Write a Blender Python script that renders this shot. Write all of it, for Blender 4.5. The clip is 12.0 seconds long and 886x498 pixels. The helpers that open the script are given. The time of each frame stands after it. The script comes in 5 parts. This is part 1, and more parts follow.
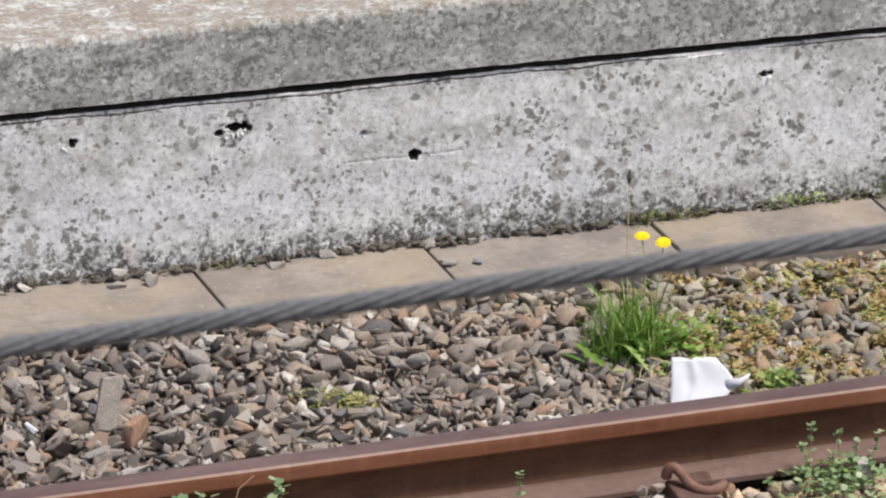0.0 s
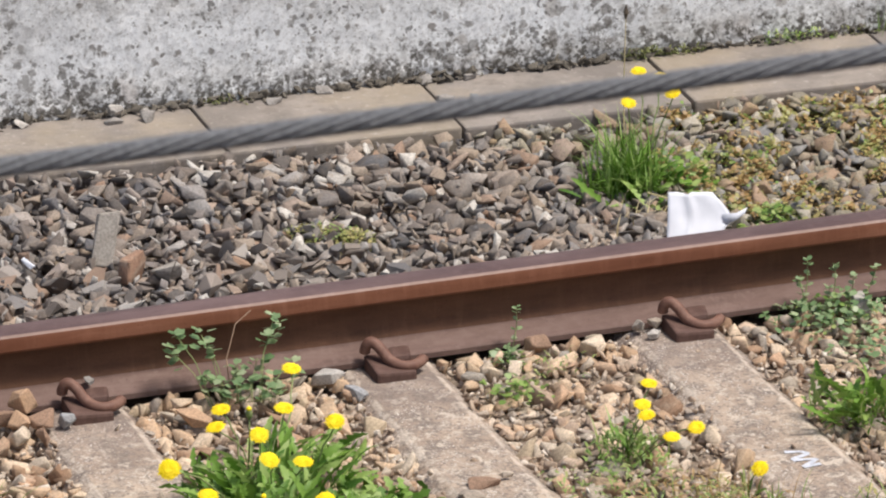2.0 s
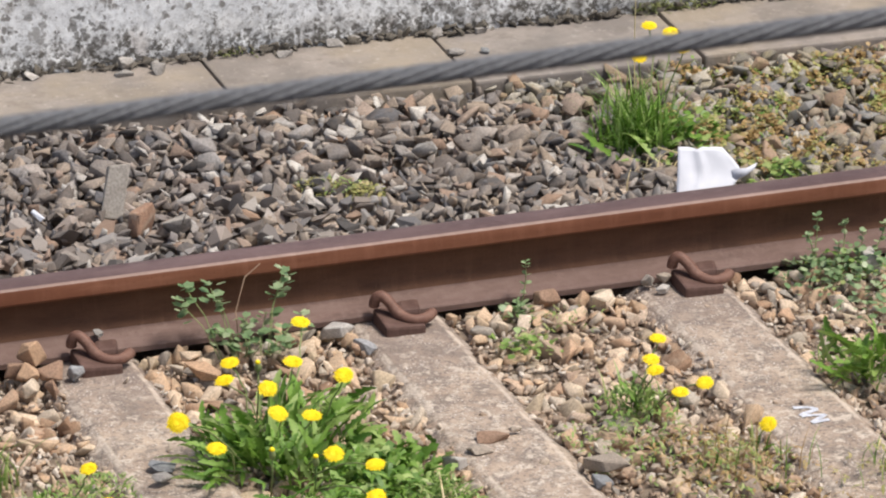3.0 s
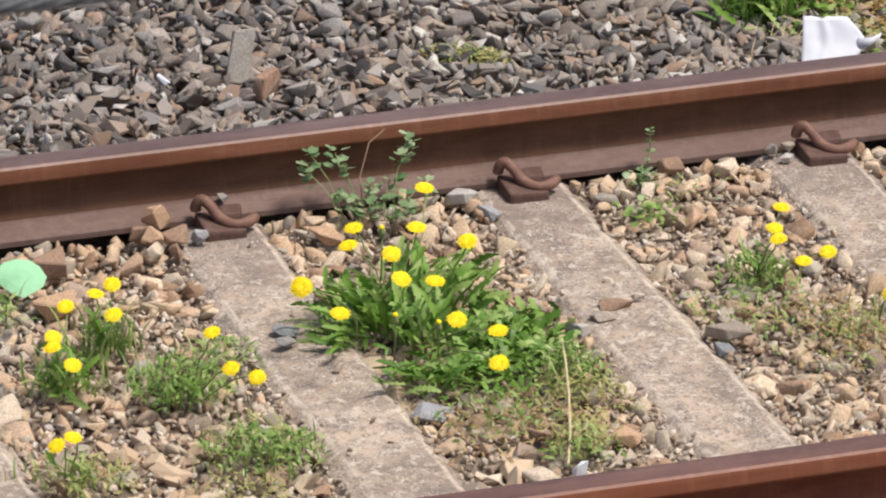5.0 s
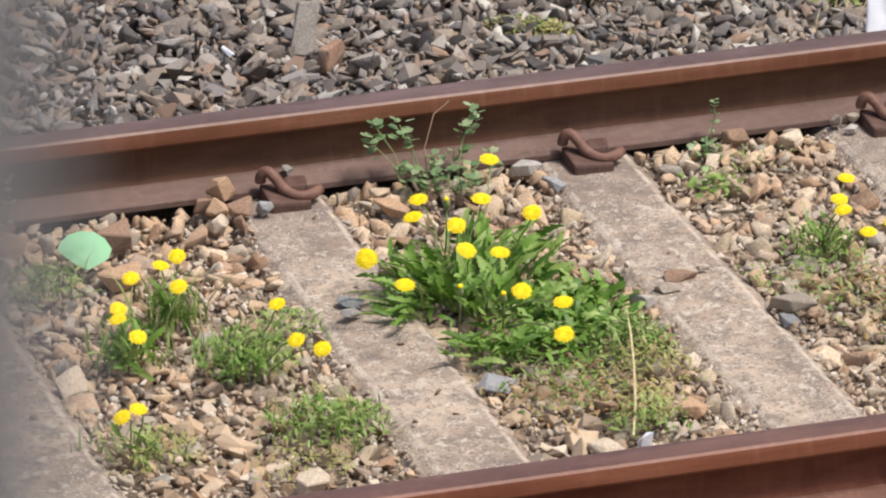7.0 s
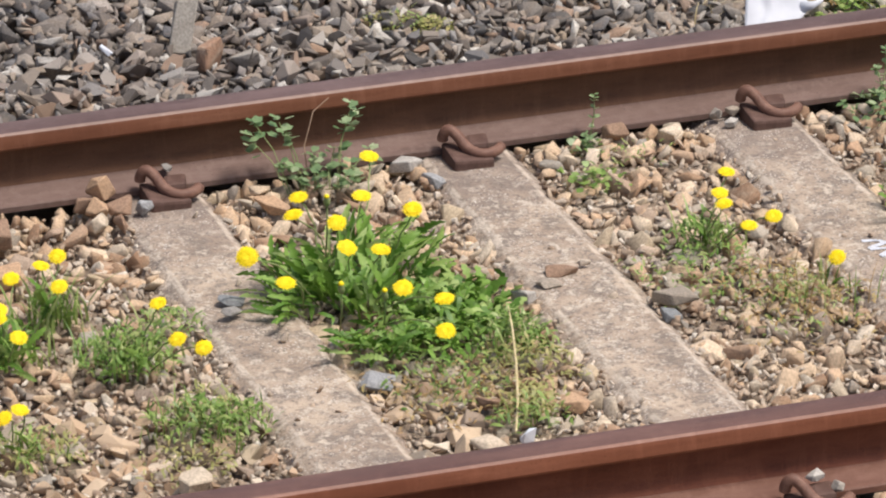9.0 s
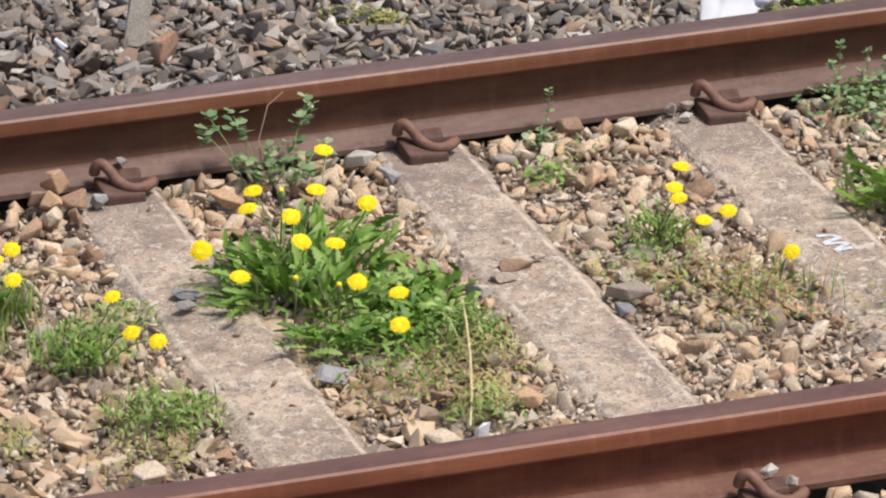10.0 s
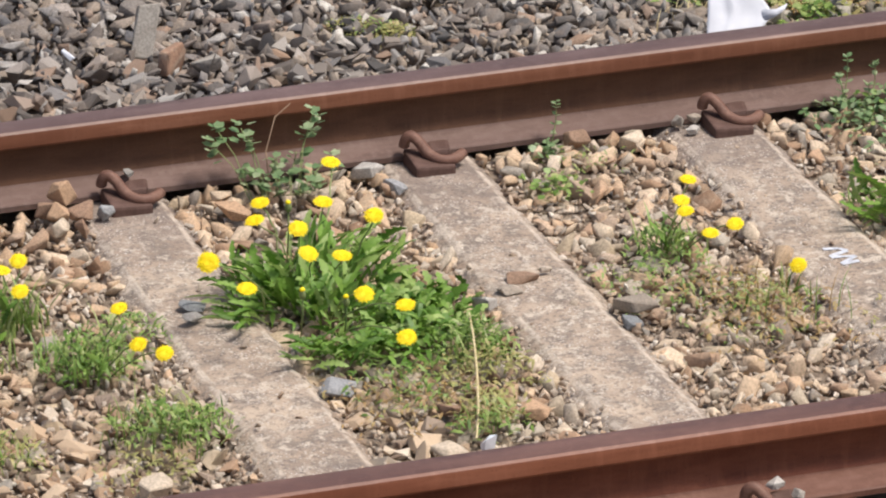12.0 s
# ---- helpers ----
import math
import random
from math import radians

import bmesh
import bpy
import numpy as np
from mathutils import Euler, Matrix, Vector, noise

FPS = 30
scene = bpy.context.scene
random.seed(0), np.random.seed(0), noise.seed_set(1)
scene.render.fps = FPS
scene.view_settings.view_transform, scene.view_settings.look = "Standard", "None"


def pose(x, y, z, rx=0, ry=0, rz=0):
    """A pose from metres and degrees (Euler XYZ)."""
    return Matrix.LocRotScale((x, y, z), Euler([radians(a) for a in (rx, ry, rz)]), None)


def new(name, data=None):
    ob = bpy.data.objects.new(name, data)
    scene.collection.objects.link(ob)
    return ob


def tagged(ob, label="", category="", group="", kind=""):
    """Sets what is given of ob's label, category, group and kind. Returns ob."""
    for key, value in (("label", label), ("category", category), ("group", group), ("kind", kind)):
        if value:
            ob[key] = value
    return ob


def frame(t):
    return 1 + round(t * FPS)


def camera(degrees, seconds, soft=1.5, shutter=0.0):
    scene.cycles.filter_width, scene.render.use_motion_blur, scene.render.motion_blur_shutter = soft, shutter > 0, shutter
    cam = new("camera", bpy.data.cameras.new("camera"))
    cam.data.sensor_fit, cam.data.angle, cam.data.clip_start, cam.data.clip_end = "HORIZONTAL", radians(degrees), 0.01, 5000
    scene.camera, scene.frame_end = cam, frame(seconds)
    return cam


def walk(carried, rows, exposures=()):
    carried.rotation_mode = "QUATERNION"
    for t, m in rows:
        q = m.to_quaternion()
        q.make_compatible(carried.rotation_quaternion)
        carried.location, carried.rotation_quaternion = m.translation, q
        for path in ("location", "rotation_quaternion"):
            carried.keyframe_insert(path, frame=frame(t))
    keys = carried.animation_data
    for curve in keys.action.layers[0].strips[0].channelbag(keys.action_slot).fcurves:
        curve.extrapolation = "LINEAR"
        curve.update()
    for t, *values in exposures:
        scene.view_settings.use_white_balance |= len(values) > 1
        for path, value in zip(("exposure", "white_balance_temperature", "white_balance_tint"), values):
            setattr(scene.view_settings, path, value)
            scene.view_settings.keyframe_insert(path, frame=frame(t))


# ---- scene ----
cam = camera(7.0, 12.0, soft=2.1)
cam.data.dof.use_dof = True
cam.data.dof.focus_distance = 13.8
cam.data.dof.aperture_fstop = 31
# seconds, eye x, y, z, yaw, pitch, lean
ROWS = [
    (0, -4.4053, -12.3264, 5.2234, -20.2676, -19.6288, -0.0688),
    (0.5, -4.4067, -12.3345, 5.2210, -20.1334, -19.8245, 0.0084),
    (1, -4.4058, -12.3394, 5.2140, -20.0815, -20.1730, 0.1569),
    (1.5, -4.4057, -12.3423, 5.2018, -20.1573, -20.5643, 0.0709),
    (2, -4.4012, -12.3373, 5.2040, -20.2657, -20.8497, 0.0119),
    (2.5, -4.3994, -12.3395, 5.2108, -20.2823, -21.0193, -0.1135),
    (2.7, -4.3931, -12.3400, 5.2127, -20.2384, -21.0987, -0.1669),
    (4.3, -4.4024, -12.3467, 5.2203, -19.5506, -22.0993, -0.1686),
    (4.5, -4.4035, -12.3519, 5.2184, -19.3977, -22.1871, -0.3246),
    (5, -4.4046, -12.3569, 5.2193, -19.1205, -22.3017, -0.2792),
    (5.5, -4.4071, -12.3606, 5.2217, -18.8408, -22.3833, -0.2405),
    (6, -4.4125, -12.3633, 5.2203, -18.6152, -22.4414, -0.1489),
    (6.5, -4.4176, -12.3608, 5.2202, -18.5128, -22.4805, -0.0987),
    (6.7, -4.4152, -12.3596, 5.2190, -18.5224, -22.4960, -0.0723),
    (8.5, -4.4066, -12.3438, 5.2169, -19.3517, -22.5862, 0.2326),
    (9, -4.4043, -12.3392, 5.2171, -19.6129, -22.5729, 0.1361),
    (9.5, -4.4030, -12.3378, 5.2169, -19.8578, -22.5891, 0.0319),
    (10, -4.4032, -12.3359, 5.2158, -20.0038, -22.6199, -0.1296),
    (10.5, -4.4036, -12.3355, 5.2158, -20.0308, -22.6334, -0.2592),
    (11, -4.4039, -12.3375, 5.2178, -19.9792, -22.6115, -0.2836),
    (11.5, -4.4055, -12.3350, 5.2200, -19.9530, -22.5768, -0.3811),
    (12, -4.4056, -12.3352, 5.2205, -19.9566, -22.5408, -0.2432),
]
walk(cam, [(t, pose(x, y, z, 90 + pitch, 0, yaw) @ pose(0, 0, 0, 0, 0, -lean)) for t, x, y, z, yaw, pitch, lean in ROWS],
     exposures=[(0.0, 0.3), (12.0, 0.3)])

# ---- world and sun: bright hazy day ----
SUN_EL, SUN_AZ = 66.0, 128.0
world = bpy.data.worlds.new("world")
scene.world = world
world.use_nodes = True
wn = world.node_tree.nodes
sky = wn.new("ShaderNodeTexSky")
sky.sky_type = "NISHITA"
sky.sun_disc = False
sky.sun_elevation, sky.sun_rotation = radians(SUN_EL), radians(SUN_AZ)
sky.air_density, sky.dust_density, sky.ozone_density = 1.0, 4.0, 0.6
world.node_tree.links.new(sky.outputs[0], wn["Background"].inputs[0])
wn["Background"].inputs[1].default_value = 0.106
sun_data = bpy.data.lights.new("sun", "SUN")
sun_data.energy, sun_data.angle, sun_data.color = 3.0, radians(15), (1.0, 0.95, 0.88)
sun = new("sun", sun_data)
sd = Vector((math.sin(radians(SUN_AZ)) * math.cos(radians(SUN_EL)), math.cos(radians(SUN_AZ)) * math.cos(radians(SUN_EL)), math.sin(radians(SUN_EL))))
sun.matrix_world = Matrix.Translation(sd * 40) @ sd.to_track_quat("Z", "Y").to_matrix().to_4x4()


# ---- materials ----
class Nodes:
    """Short hand for a material's node tree."""

    def __init__(self, name):
        self.mat = bpy.data.materials.new(name)
        self.mat.use_nodes = True
        self.t = self.mat.node_tree
        self.bsdf = self.t.nodes["Principled BSDF"]
        self.co = self.t.nodes.new("ShaderNodeTexCoord").outputs["Object"]
        self.geo = self.t.nodes.new("ShaderNodeNewGeometry")

    def link(self, value, socket):
        if isinstance(value, bpy.types.NodeSocket):
            self.t.links.new(value, socket)
        else:
            socket.default_value = value

    def noise(self, scale, detail=4, rough=0.6, co=None):
        n = self.t.nodes.new("ShaderNodeTexNoise")
        n.inputs["Scale"].default_value, n.inputs["Detail"].default_value, n.inputs["Roughness"].default_value = scale, detail, rough
        self.t.links.new(co or self.co, n.inputs["Vector"])
        return n.outputs["Fac"]

    def cells(self, scale, feature="F1", out="Distance", co=None):
        n = self.t.nodes.new("ShaderNodeTexVoronoi")
        n.feature = feature
        n.inputs["Scale"].default_value = scale
        self.t.links.new(co or self.co, n.inputs["Vector"])
        return n.outputs[out]

    def ramp(self, fac, stops):
        n = self.t.nodes.new("ShaderNodeValToRGB")
        while len(n.color_ramp.elements) < len(stops):
            n.color_ramp.elements.new(0.5)
        for e, (at, c) in zip(n.color_ramp.elements, stops):
            e.position = at
            e.color = (*c, 1) if isinstance(c, tuple) else (c, c, c, 1)
        self.t.links.new(fac, n.inputs[0])
        return n.outputs[0]

    def math(self, op, a, b=0.0, c=0.0):
        n = self.t.nodes.new("ShaderNodeMath")
        n.operation = op
        for v, s in zip((a, b, c), n.inputs):
            self.link(v, s)
        return n.outputs[0]

    def span(self, v, a, b, lo=0.0, hi=1.0):
        n = self.t.nodes.new("ShaderNodeMapRange")
        for s, w in zip(n.inputs, (v, a, b, lo, hi)):
            self.link(w, s)
        return n.outputs[0]

    def mix(self, fac, a, b, how="MIX"):
        n = self.t.nodes.new("ShaderNodeMix")
        n.data_type, n.blend_type = "RGBA", how
        self.link(fac, n.inputs["Factor"])
        self.link((*a, 1) if isinstance(a, tuple) else a, n.inputs["A"])
        self.link((*b, 1) if isinstance(b, tuple) else b, n.inputs["B"])
        return n.outputs["Result"]

    def chance(self):
        """A random value for each loose piece, in joined meshes and in single ones."""
        info = self.t.nodes.new("ShaderNodeObjectInfo")
        return self.math("FRACT", self.math("ADD", self.geo.outputs["Random Per Island"], info.outputs["Random"]))

    def height(self):
        n = self.t.nodes.new("ShaderNodeSeparateXYZ")
        self.t.links.new(self.geo.outputs["Position"], n.inputs[0])
        return n.outputs

    def done(self, colour, rough=0.9, bump=None, strength=0.4, dist=0.003, metal=0.0, spec=0.3):
        self.link(colour if isinstance(colour, bpy.types.NodeSocket) else (*colour, 1), self.bsdf.inputs["Base Color"])
        self.link(rough, self.bsdf.inputs["Roughness"])
        self.bsdf.inputs["Metallic"].default_value = metal
        self.bsdf.inputs["Specular IOR Level"].default_value = spec
        if bump is not None:
            b = self.t.nodes.new("ShaderNodeBump")
            b.inputs["Strength"].default_value, b.inputs["Distance"].default_value = strength, dist
            self.t.links.new(bump, b.inputs["Height"])
            self.t.links.new(b.outputs[0], self.bsdf.inputs["Normal"])
        return self.mat


GAUGE = 1.740


def stone_material(name, stops, grime):
    n = Nodes(name)
    base = n.ramp(n.chance(), stops)
    speck = n.noise(220, 3)
    blotch = n.noise(38, 4)
    c = n.mix(n.span(blotch, 0.48, 0.66, 0.0, 0.45), base, grime)
    c = n.mix(0.6, c, n.ramp(speck, [(0.38, 0.5), (0.6, 1.0)]), "MULTIPLY")
    return n.done(c, n.span(blotch, 0.3, 0.7, 0.75, 0.95), n.noise(160, 5, 0.7), 0.3, 0.002)


GREY_STOPS = [(at, tuple(1.13 * v for v in c)) for at, c in [(0.0, (0.07, 0.068, 0.068)), (0.16, (0.18, 0.15, 0.128)), (0.32, (0.27, 0.245, 0.22)), (0.46, (0.34, 0.27, 0.205)),
              (0.58, (0.125, 0.123, 0.128)), (0.70, (0.39, 0.355, 0.32)), (0.82, (0.31, 0.205, 0.14)), (0.90, (0.235, 0.222, 0.212)), (0.95, (0.47, 0.435, 0.39)), (1.0, (0.56, 0.53, 0.48))]]
TAN_STOPS = [(0.0, (0.26, 0.16, 0.105)), (0.14, (0.53, 0.37, 0.25)), (0.30, (0.66, 0.51, 0.375)), (0.40, (0.43, 0.385, 0.335)), (0.50, (0.52, 0.415, 0.295)),
             (0.62, (0.56, 0.385, 0.26)), (0.76, (0.73, 0.60, 0.465)), (0.84, (0.31, 0.29, 0.27)), (0.91, (0.50, 0.32, 0.21)), (1.0, (0.76, 0.68, 0.585))]
TAN_STOPS = [(at, (r * 1.01, g * 0.99, b * 0.94)) for at, (r, g, b) in TAN_STOPS]
M_GREY = stone_material("grey_ballast", GREY_STOPS, (0.25, 0.19, 0.14))
M_SLATE = stone_material("dark_slate_ballast", [(at, (r * 0.92, g * 0.92, b * 0.94)) for at, (r, g, b) in GREY_STOPS], (0.21, 0.165, 0.125))
M_TAN = stone_material("tan_ballast", TAN_STOPS, (0.44, 0.345, 0.25))
M_FINES = stone_material("fine_gravel", [(0.0, (0.28, 0.20, 0.145)), (0.3, (0.53, 0.40, 0.295)), (0.6, (0.44, 0.375, 0.31)), (0.85, (0.66, 0.54, 0.425)), (1.0, (0.70, 0.64, 0.56))], (0.36, 0.275, 0.19))
M_MOSSY = stone_material("mossy_ballast", [(0.0, (0.14, 0.13, 0.12)), (0.25, (0.30, 0.265, 0.20)), (0.45, (0.36, 0.25, 0.17)), (0.65, (0.24, 0.235, 0.23)), (0.85, (0.40, 0.36, 0.29)), (1.0, (0.55, 0.50, 0.42))], (0.30, 0.25, 0.13))


def plain_stone(name, colour, grime):
    return stone_material(name, [(0.0, colour), (1.0, tuple(min(1, v * 1.15) for v in colour))], grime)


def soil_material():
    n = Nodes("track_soil")
    c = n.ramp(n.noise(24, 6, 0.7), [(0.35, (0.17, 0.128, 0.095)), (0.5, (0.30, 0.23, 0.17)), (0.65, (0.43, 0.35, 0.27))])
    return n.done(c, 0.95, n.noise(150, 6, 0.75), 1.0, 0.01)


def sleeper_material():
    n = Nodes("sleeper_concrete")
    at = n.geo.outputs["Position"]
    big, mid, fine, grit = n.noise(5, 4, co=at), n.noise(17, 5, 0.65, at), n.noise(75, 5, 0.7, at), n.cells(150, co=at)
    c = n.ramp(big, [(0.38, (0.30, 0.23, 0.178)), (0.5, (0.385, 0.30, 0.232)), (0.62, (0.47, 0.373, 0.288))])
    c = n.mix(n.span(mid, 0.46, 0.58, 0.0, 0.85), c, (0.195, 0.16, 0.135))
    c = n.mix(n.span(n.noise(34, 5, 0.7, at), 0.51, 0.61, 0.0, 0.85), c, (0.58, 0.49, 0.40))
    c = n.mix(n.span(fine, 0.51, 0.60, 0.0, 0.7), c, (0.18, 0.148, 0.125))
    sep = n.t.nodes.new("ShaderNodeSeparateXYZ")
    n.t.links.new(n.co, sep.inputs[0])
    # rust and brake dust round the rail seats, with a ragged edge
    seat = n.math("ABSOLUTE", n.math("SUBTRACT", n.math("ABSOLUTE", n.math("ADD", sep.outputs[1], GAUGE / 2)), GAUGE / 2))
    ragged = n.math("ADD", seat, n.math("MULTIPLY", n.math("SUBTRACT", n.noise(12, 5, 0.7, at), 0.5), 0.5))
    c = n.mix(n.span(ragged, 0.42, 0.16, 0.0, 0.62), c, (0.20, 0.158, 0.138))
    pale = n.math("MULTIPLY", n.span(grit, 0.34, 0.20), n.span(n.noise(11, 4, co=at), 0.44, 0.52))
    c = n.mix(n.math("MULTIPLY", pale, n.span(fine, 0.40, 0.56, 0.15, 0.9)), c, (0.64, 0.58, 0.52))
    c = n.mix(n.span(n.cells(58, co=at), 0.23, 0.14, 0.0, 0.65), c, (0.14, 0.11, 0.095))
    worn = n.math("MULTIPLY", n.span(n.math("ABSOLUTE", sep.outputs[0]), 0.0725, 0.077), n.math("MULTIPLY", n.span(n.math("ABSOLUTE", sep.outputs[0]), 0.090, 0.085), n.span(n.noise(40, 4, co=at), 0.38, 0.58, 0.0, 0.75)))
    c = n.mix(worn, c, (0.57, 0.485, 0.40))
    return n.done(c, 0.9, n.math("ADD", fine, n.math("MULTIPLY", grit, 0.5)), 1.0, 0.003)


def wall_material():
    n = Nodes("weathered_wall_concrete")
    xyz = n.height()
    mid, fine = n.noise(24, 6, 0.72), n.noise(110, 5, 0.75)
    cloud = n.t.nodes.new("ShaderNodeMapping")
    cloud.inputs["Scale"].default_value = (1.0, 1.0, 2.2)
    n.t.links.new(n.co, cloud.inputs[0])
    soft, patch = n.noise(2.2, 5, 0.6, cloud.outputs[0]), n.noise(6.5, 5, 0.65, cloud.outputs[0])
    c = n.ramp(mid, [(0.34, (0.74, 0.748, 0.752)), (0.45, (0.83, 0.842, 0.85)), (0.54, (0.88, 0.893, 0.902)), (0.64, (0.90, 0.912, 0.92))])
    c = n.mix(n.span(soft, 0.45, 0.63, 0.0, 0.52), c, (0.47, 0.465, 0.452))
    c = n.mix(n.span(patch, 0.49, 0.64, 0.0, 0.5), c, (0.50, 0.485, 0.465))
    c = n.mix(n.span(n.noise(8, 4), 0.58, 0.68, 0.0, 0.45), c, (0.52, 0.44, 0.385))
    c = n.mix(n.span(n.noise(13, 6, 0.7), 0.51, 0.61, 0.0, 0.5), c, (0.40, 0.39, 0.375))
    c = n.mix(n.math("MULTIPLY", n.span(n.noise(34, 5, 0.7), 0.52, 0.62, 0.0, 0.6), n.span(n.noise(3.0, 4), 0.42, 0.58, 0.2, 1.0)), c, (0.34, 0.33, 0.315))
    c = n.mix(n.span(n.noise(40, 4, 0.7), 0.58, 0.66, 0.0, 0.6), c, (0.90, 0.905, 0.91))
    # whiter lime bloom low on the face
    bloom = n.math("ADD", xyz[2], n.math("MULTIPLY", n.math("SUBTRACT", n.noise(4.5, 5, 0.6), 0.5), 0.30))
    lime = n.math("MULTIPLY", n.span(bloom, 0.075, 0.12), n.span(bloom, 0.26, 0.18))
    c = n.mix(n.math("MULTIPLY", lime, 0.75), c, (0.83, 0.85, 0.87))
    c = n.mix(n.math("MULTIPLY", n.span(fine, 0.54, 0.61), n.span(soft, 0.36, 0.58, 0.15, 0.7)), c, (0.31, 0.30, 0.285))
    # ragged lichen spots of three sizes, in drifts
    ragged = n.t.nodes.new("ShaderNodeTexNoise")
    ragged.inputs["Scale"].default_value, ragged.inputs["Detail"].default_value = 60, 4
    n.t.links.new(n.co, ragged.inputs["Vector"])
    bent = n.mix(0.03, n.co, ragged.outputs["Color"], "ADD")
    for scale, reach, tone, thick, drift in ((15, 0.36, (0.36, 0.335, 0.31), 0.65, 3.0), (30, 0.46, (0.25, 0.238, 0.225), 0.75, 4.5), (62, 0.52, (0.165, 0.158, 0.15), 0.8, 6.0)):
        lim = n.math("MULTIPLY", n.span(n.noise(drift, 4), 0.43, 0.62), reach)
        c = n.mix(n.math("MULTIPLY", n.span(n.math("SUBTRACT", lim, n.cells(scale, co=bent)), 0.0, 0.12), thick), c, tone)
    dots = n.math("MULTIPLY", n.span(n.cells(26, co=bent), 0.27, 0.20), n.span(n.noise(14, 2), 0.44, 0.52, 0.0, 0.9))
    c = n.mix(dots, c, (0.25, 0.235, 0.22))
    c = n.mix(0.75, c, n.ramp(n.noise(62, 5, 0.75), [(0.36, 0.58), (0.46, 0.95), (0.53, 1.06), (0.64, 1.16)]), "MULTIPLY")
    # black lichen crust along the foot of the wall
    edge = n.math("ADD", xyz[2], n.math("MULTIPLY", n.math("SUBTRACT", n.noise(26, 6, 0.75), 0.5), 0.5))
    crust = n.math("MULTIPLY", n.span(edge, 0.115, 0.045), n.span(n.noise(80, 4, 0.7), 0.42, 0.52))
    c = n.mix(n.math("MULTIPLY", crust, 0.92), c, (0.075, 0.066, 0.054))
    return n.done(c, 0.92, n.math("ADD", fine, n.math("MULTIPLY", mid, 0.4)), 0.45, 0.004)


def coping_material():
    n = Nodes("coping_concrete")
    xyz = n.height()
    mid, fine = n.noise(9, 5, 0.65), n.noise(75, 6, 0.75)
    c = n.ramp(n.noise(55, 5, 0.8), [(0.38, (0.33, 0.333, 0.322)), (0.47, (0.52, 0.523, 0.51)), (0.55, (0.63, 0.63, 0.613)), (0.66, (0.76, 0.755, 0.735))])
    c = n.mix(n.span(mid, 0.47, 0.62, 0.0, 0.6), c, (0.29, 0.29, 0.272))
    c = n.mix(n.span(n.noise(3.2, 4), 0.46, 0.60, 0.0, 0.45), c, (0.33, 0.325, 0.30))
    # coarse dark lichen grains in drifts, pale chips between them
    drift = n.span(n.noise(6, 5, 0.7), 0.38, 0.54, 0.45, 1.0)
    c = n.mix(n.math("MULTIPLY", n.span(n.noise(75, 4, 0.65), 0.52, 0.57, 0.0, 0.85), drift), c, (0.17, 0.17, 0.157))
    c = n.mix(n.math("MULTIPLY", n.span(n.noise(38, 4, 0.7), 0.57, 0.62, 0.0, 0.8), drift), c, (0.20, 0.198, 0.18))
    c = n.mix(n.span(n.noise(85, 3, 0.7), 0.60, 0.66, 0.0, 0.75), c, (0.80, 0.79, 0.76))
    worn = n.math("ADD", xyz[2], n.math("MULTIPLY", n.math("SUBTRACT", n.noise(14, 6, 0.8), 0.5), 0.20))
    tan = n.ramp(n.noise(90, 5, 0.75), [(0.36, (0.19, 0.163, 0.137)), (0.5, (0.285, 0.248, 0.212)), (0.66, (0.37, 0.328, 0.285))])
    tan = n.mix(n.span(n.noise(5, 4), 0.44, 0.60, 0.0, 0.5), tan, (0.27, 0.23, 0.195))
    tan = n.mix(n.span(n.noise(48, 4, 0.75), 0.57, 0.63, 0.0, 0.6), tan, (0.15, 0.14, 0.122))
    c = n.mix(n.span(worn, 0.552, 0.578), c, tan)
    return n.done(c, 0.92, fine, 0.5, 0.004)


def slab_material():
    n = Nodes("kerb_slab_concrete")
    big, fine = n.noise(7, 5), n.noise(90, 5, 0.7)
    c = n.ramp(big, [(0.38, (0.215, 0.190, 0.172)), (0.5, (0.262, 0.232, 0.209)), (0.62, (0.31, 0.272, 0.242))])
    c = n.mix(n.span(fine, 0.45, 0.8, 0.0, 0.5), c, (0.21, 0.19, 0.17))
    at = n.geo.outputs["Position"]
    c = n.mix(n.span(n.noise(22, 5, 0.7, at), 0.50, 0.62, 0.0, 0.5), c, (0.18, 0.155, 0.135))
    c = n.mix(n.span(n.noise(3.0, 4, 0.6, at), 0.48, 0.60, 0.0, 0.5), c, (0.33, 0.275, 0.20))
    c = n.mix(n.span(n.noise(60, 4, 0.7, at), 0.60, 0.66, 0.0, 0.6), c, (0.42, 0.385, 0.345))
    info = n.t.nodes.new("ShaderNodeObjectInfo")
    c = n.mix(0.5, c, n.ramp(info.outputs["Random"], [(0.0, (0.8, 0.82, 0.85)), (1.0, (1.0, 0.97, 0.92))]), "MULTIPLY")
    return n.done(c, 0.9, fine, 0.6, 0.003)


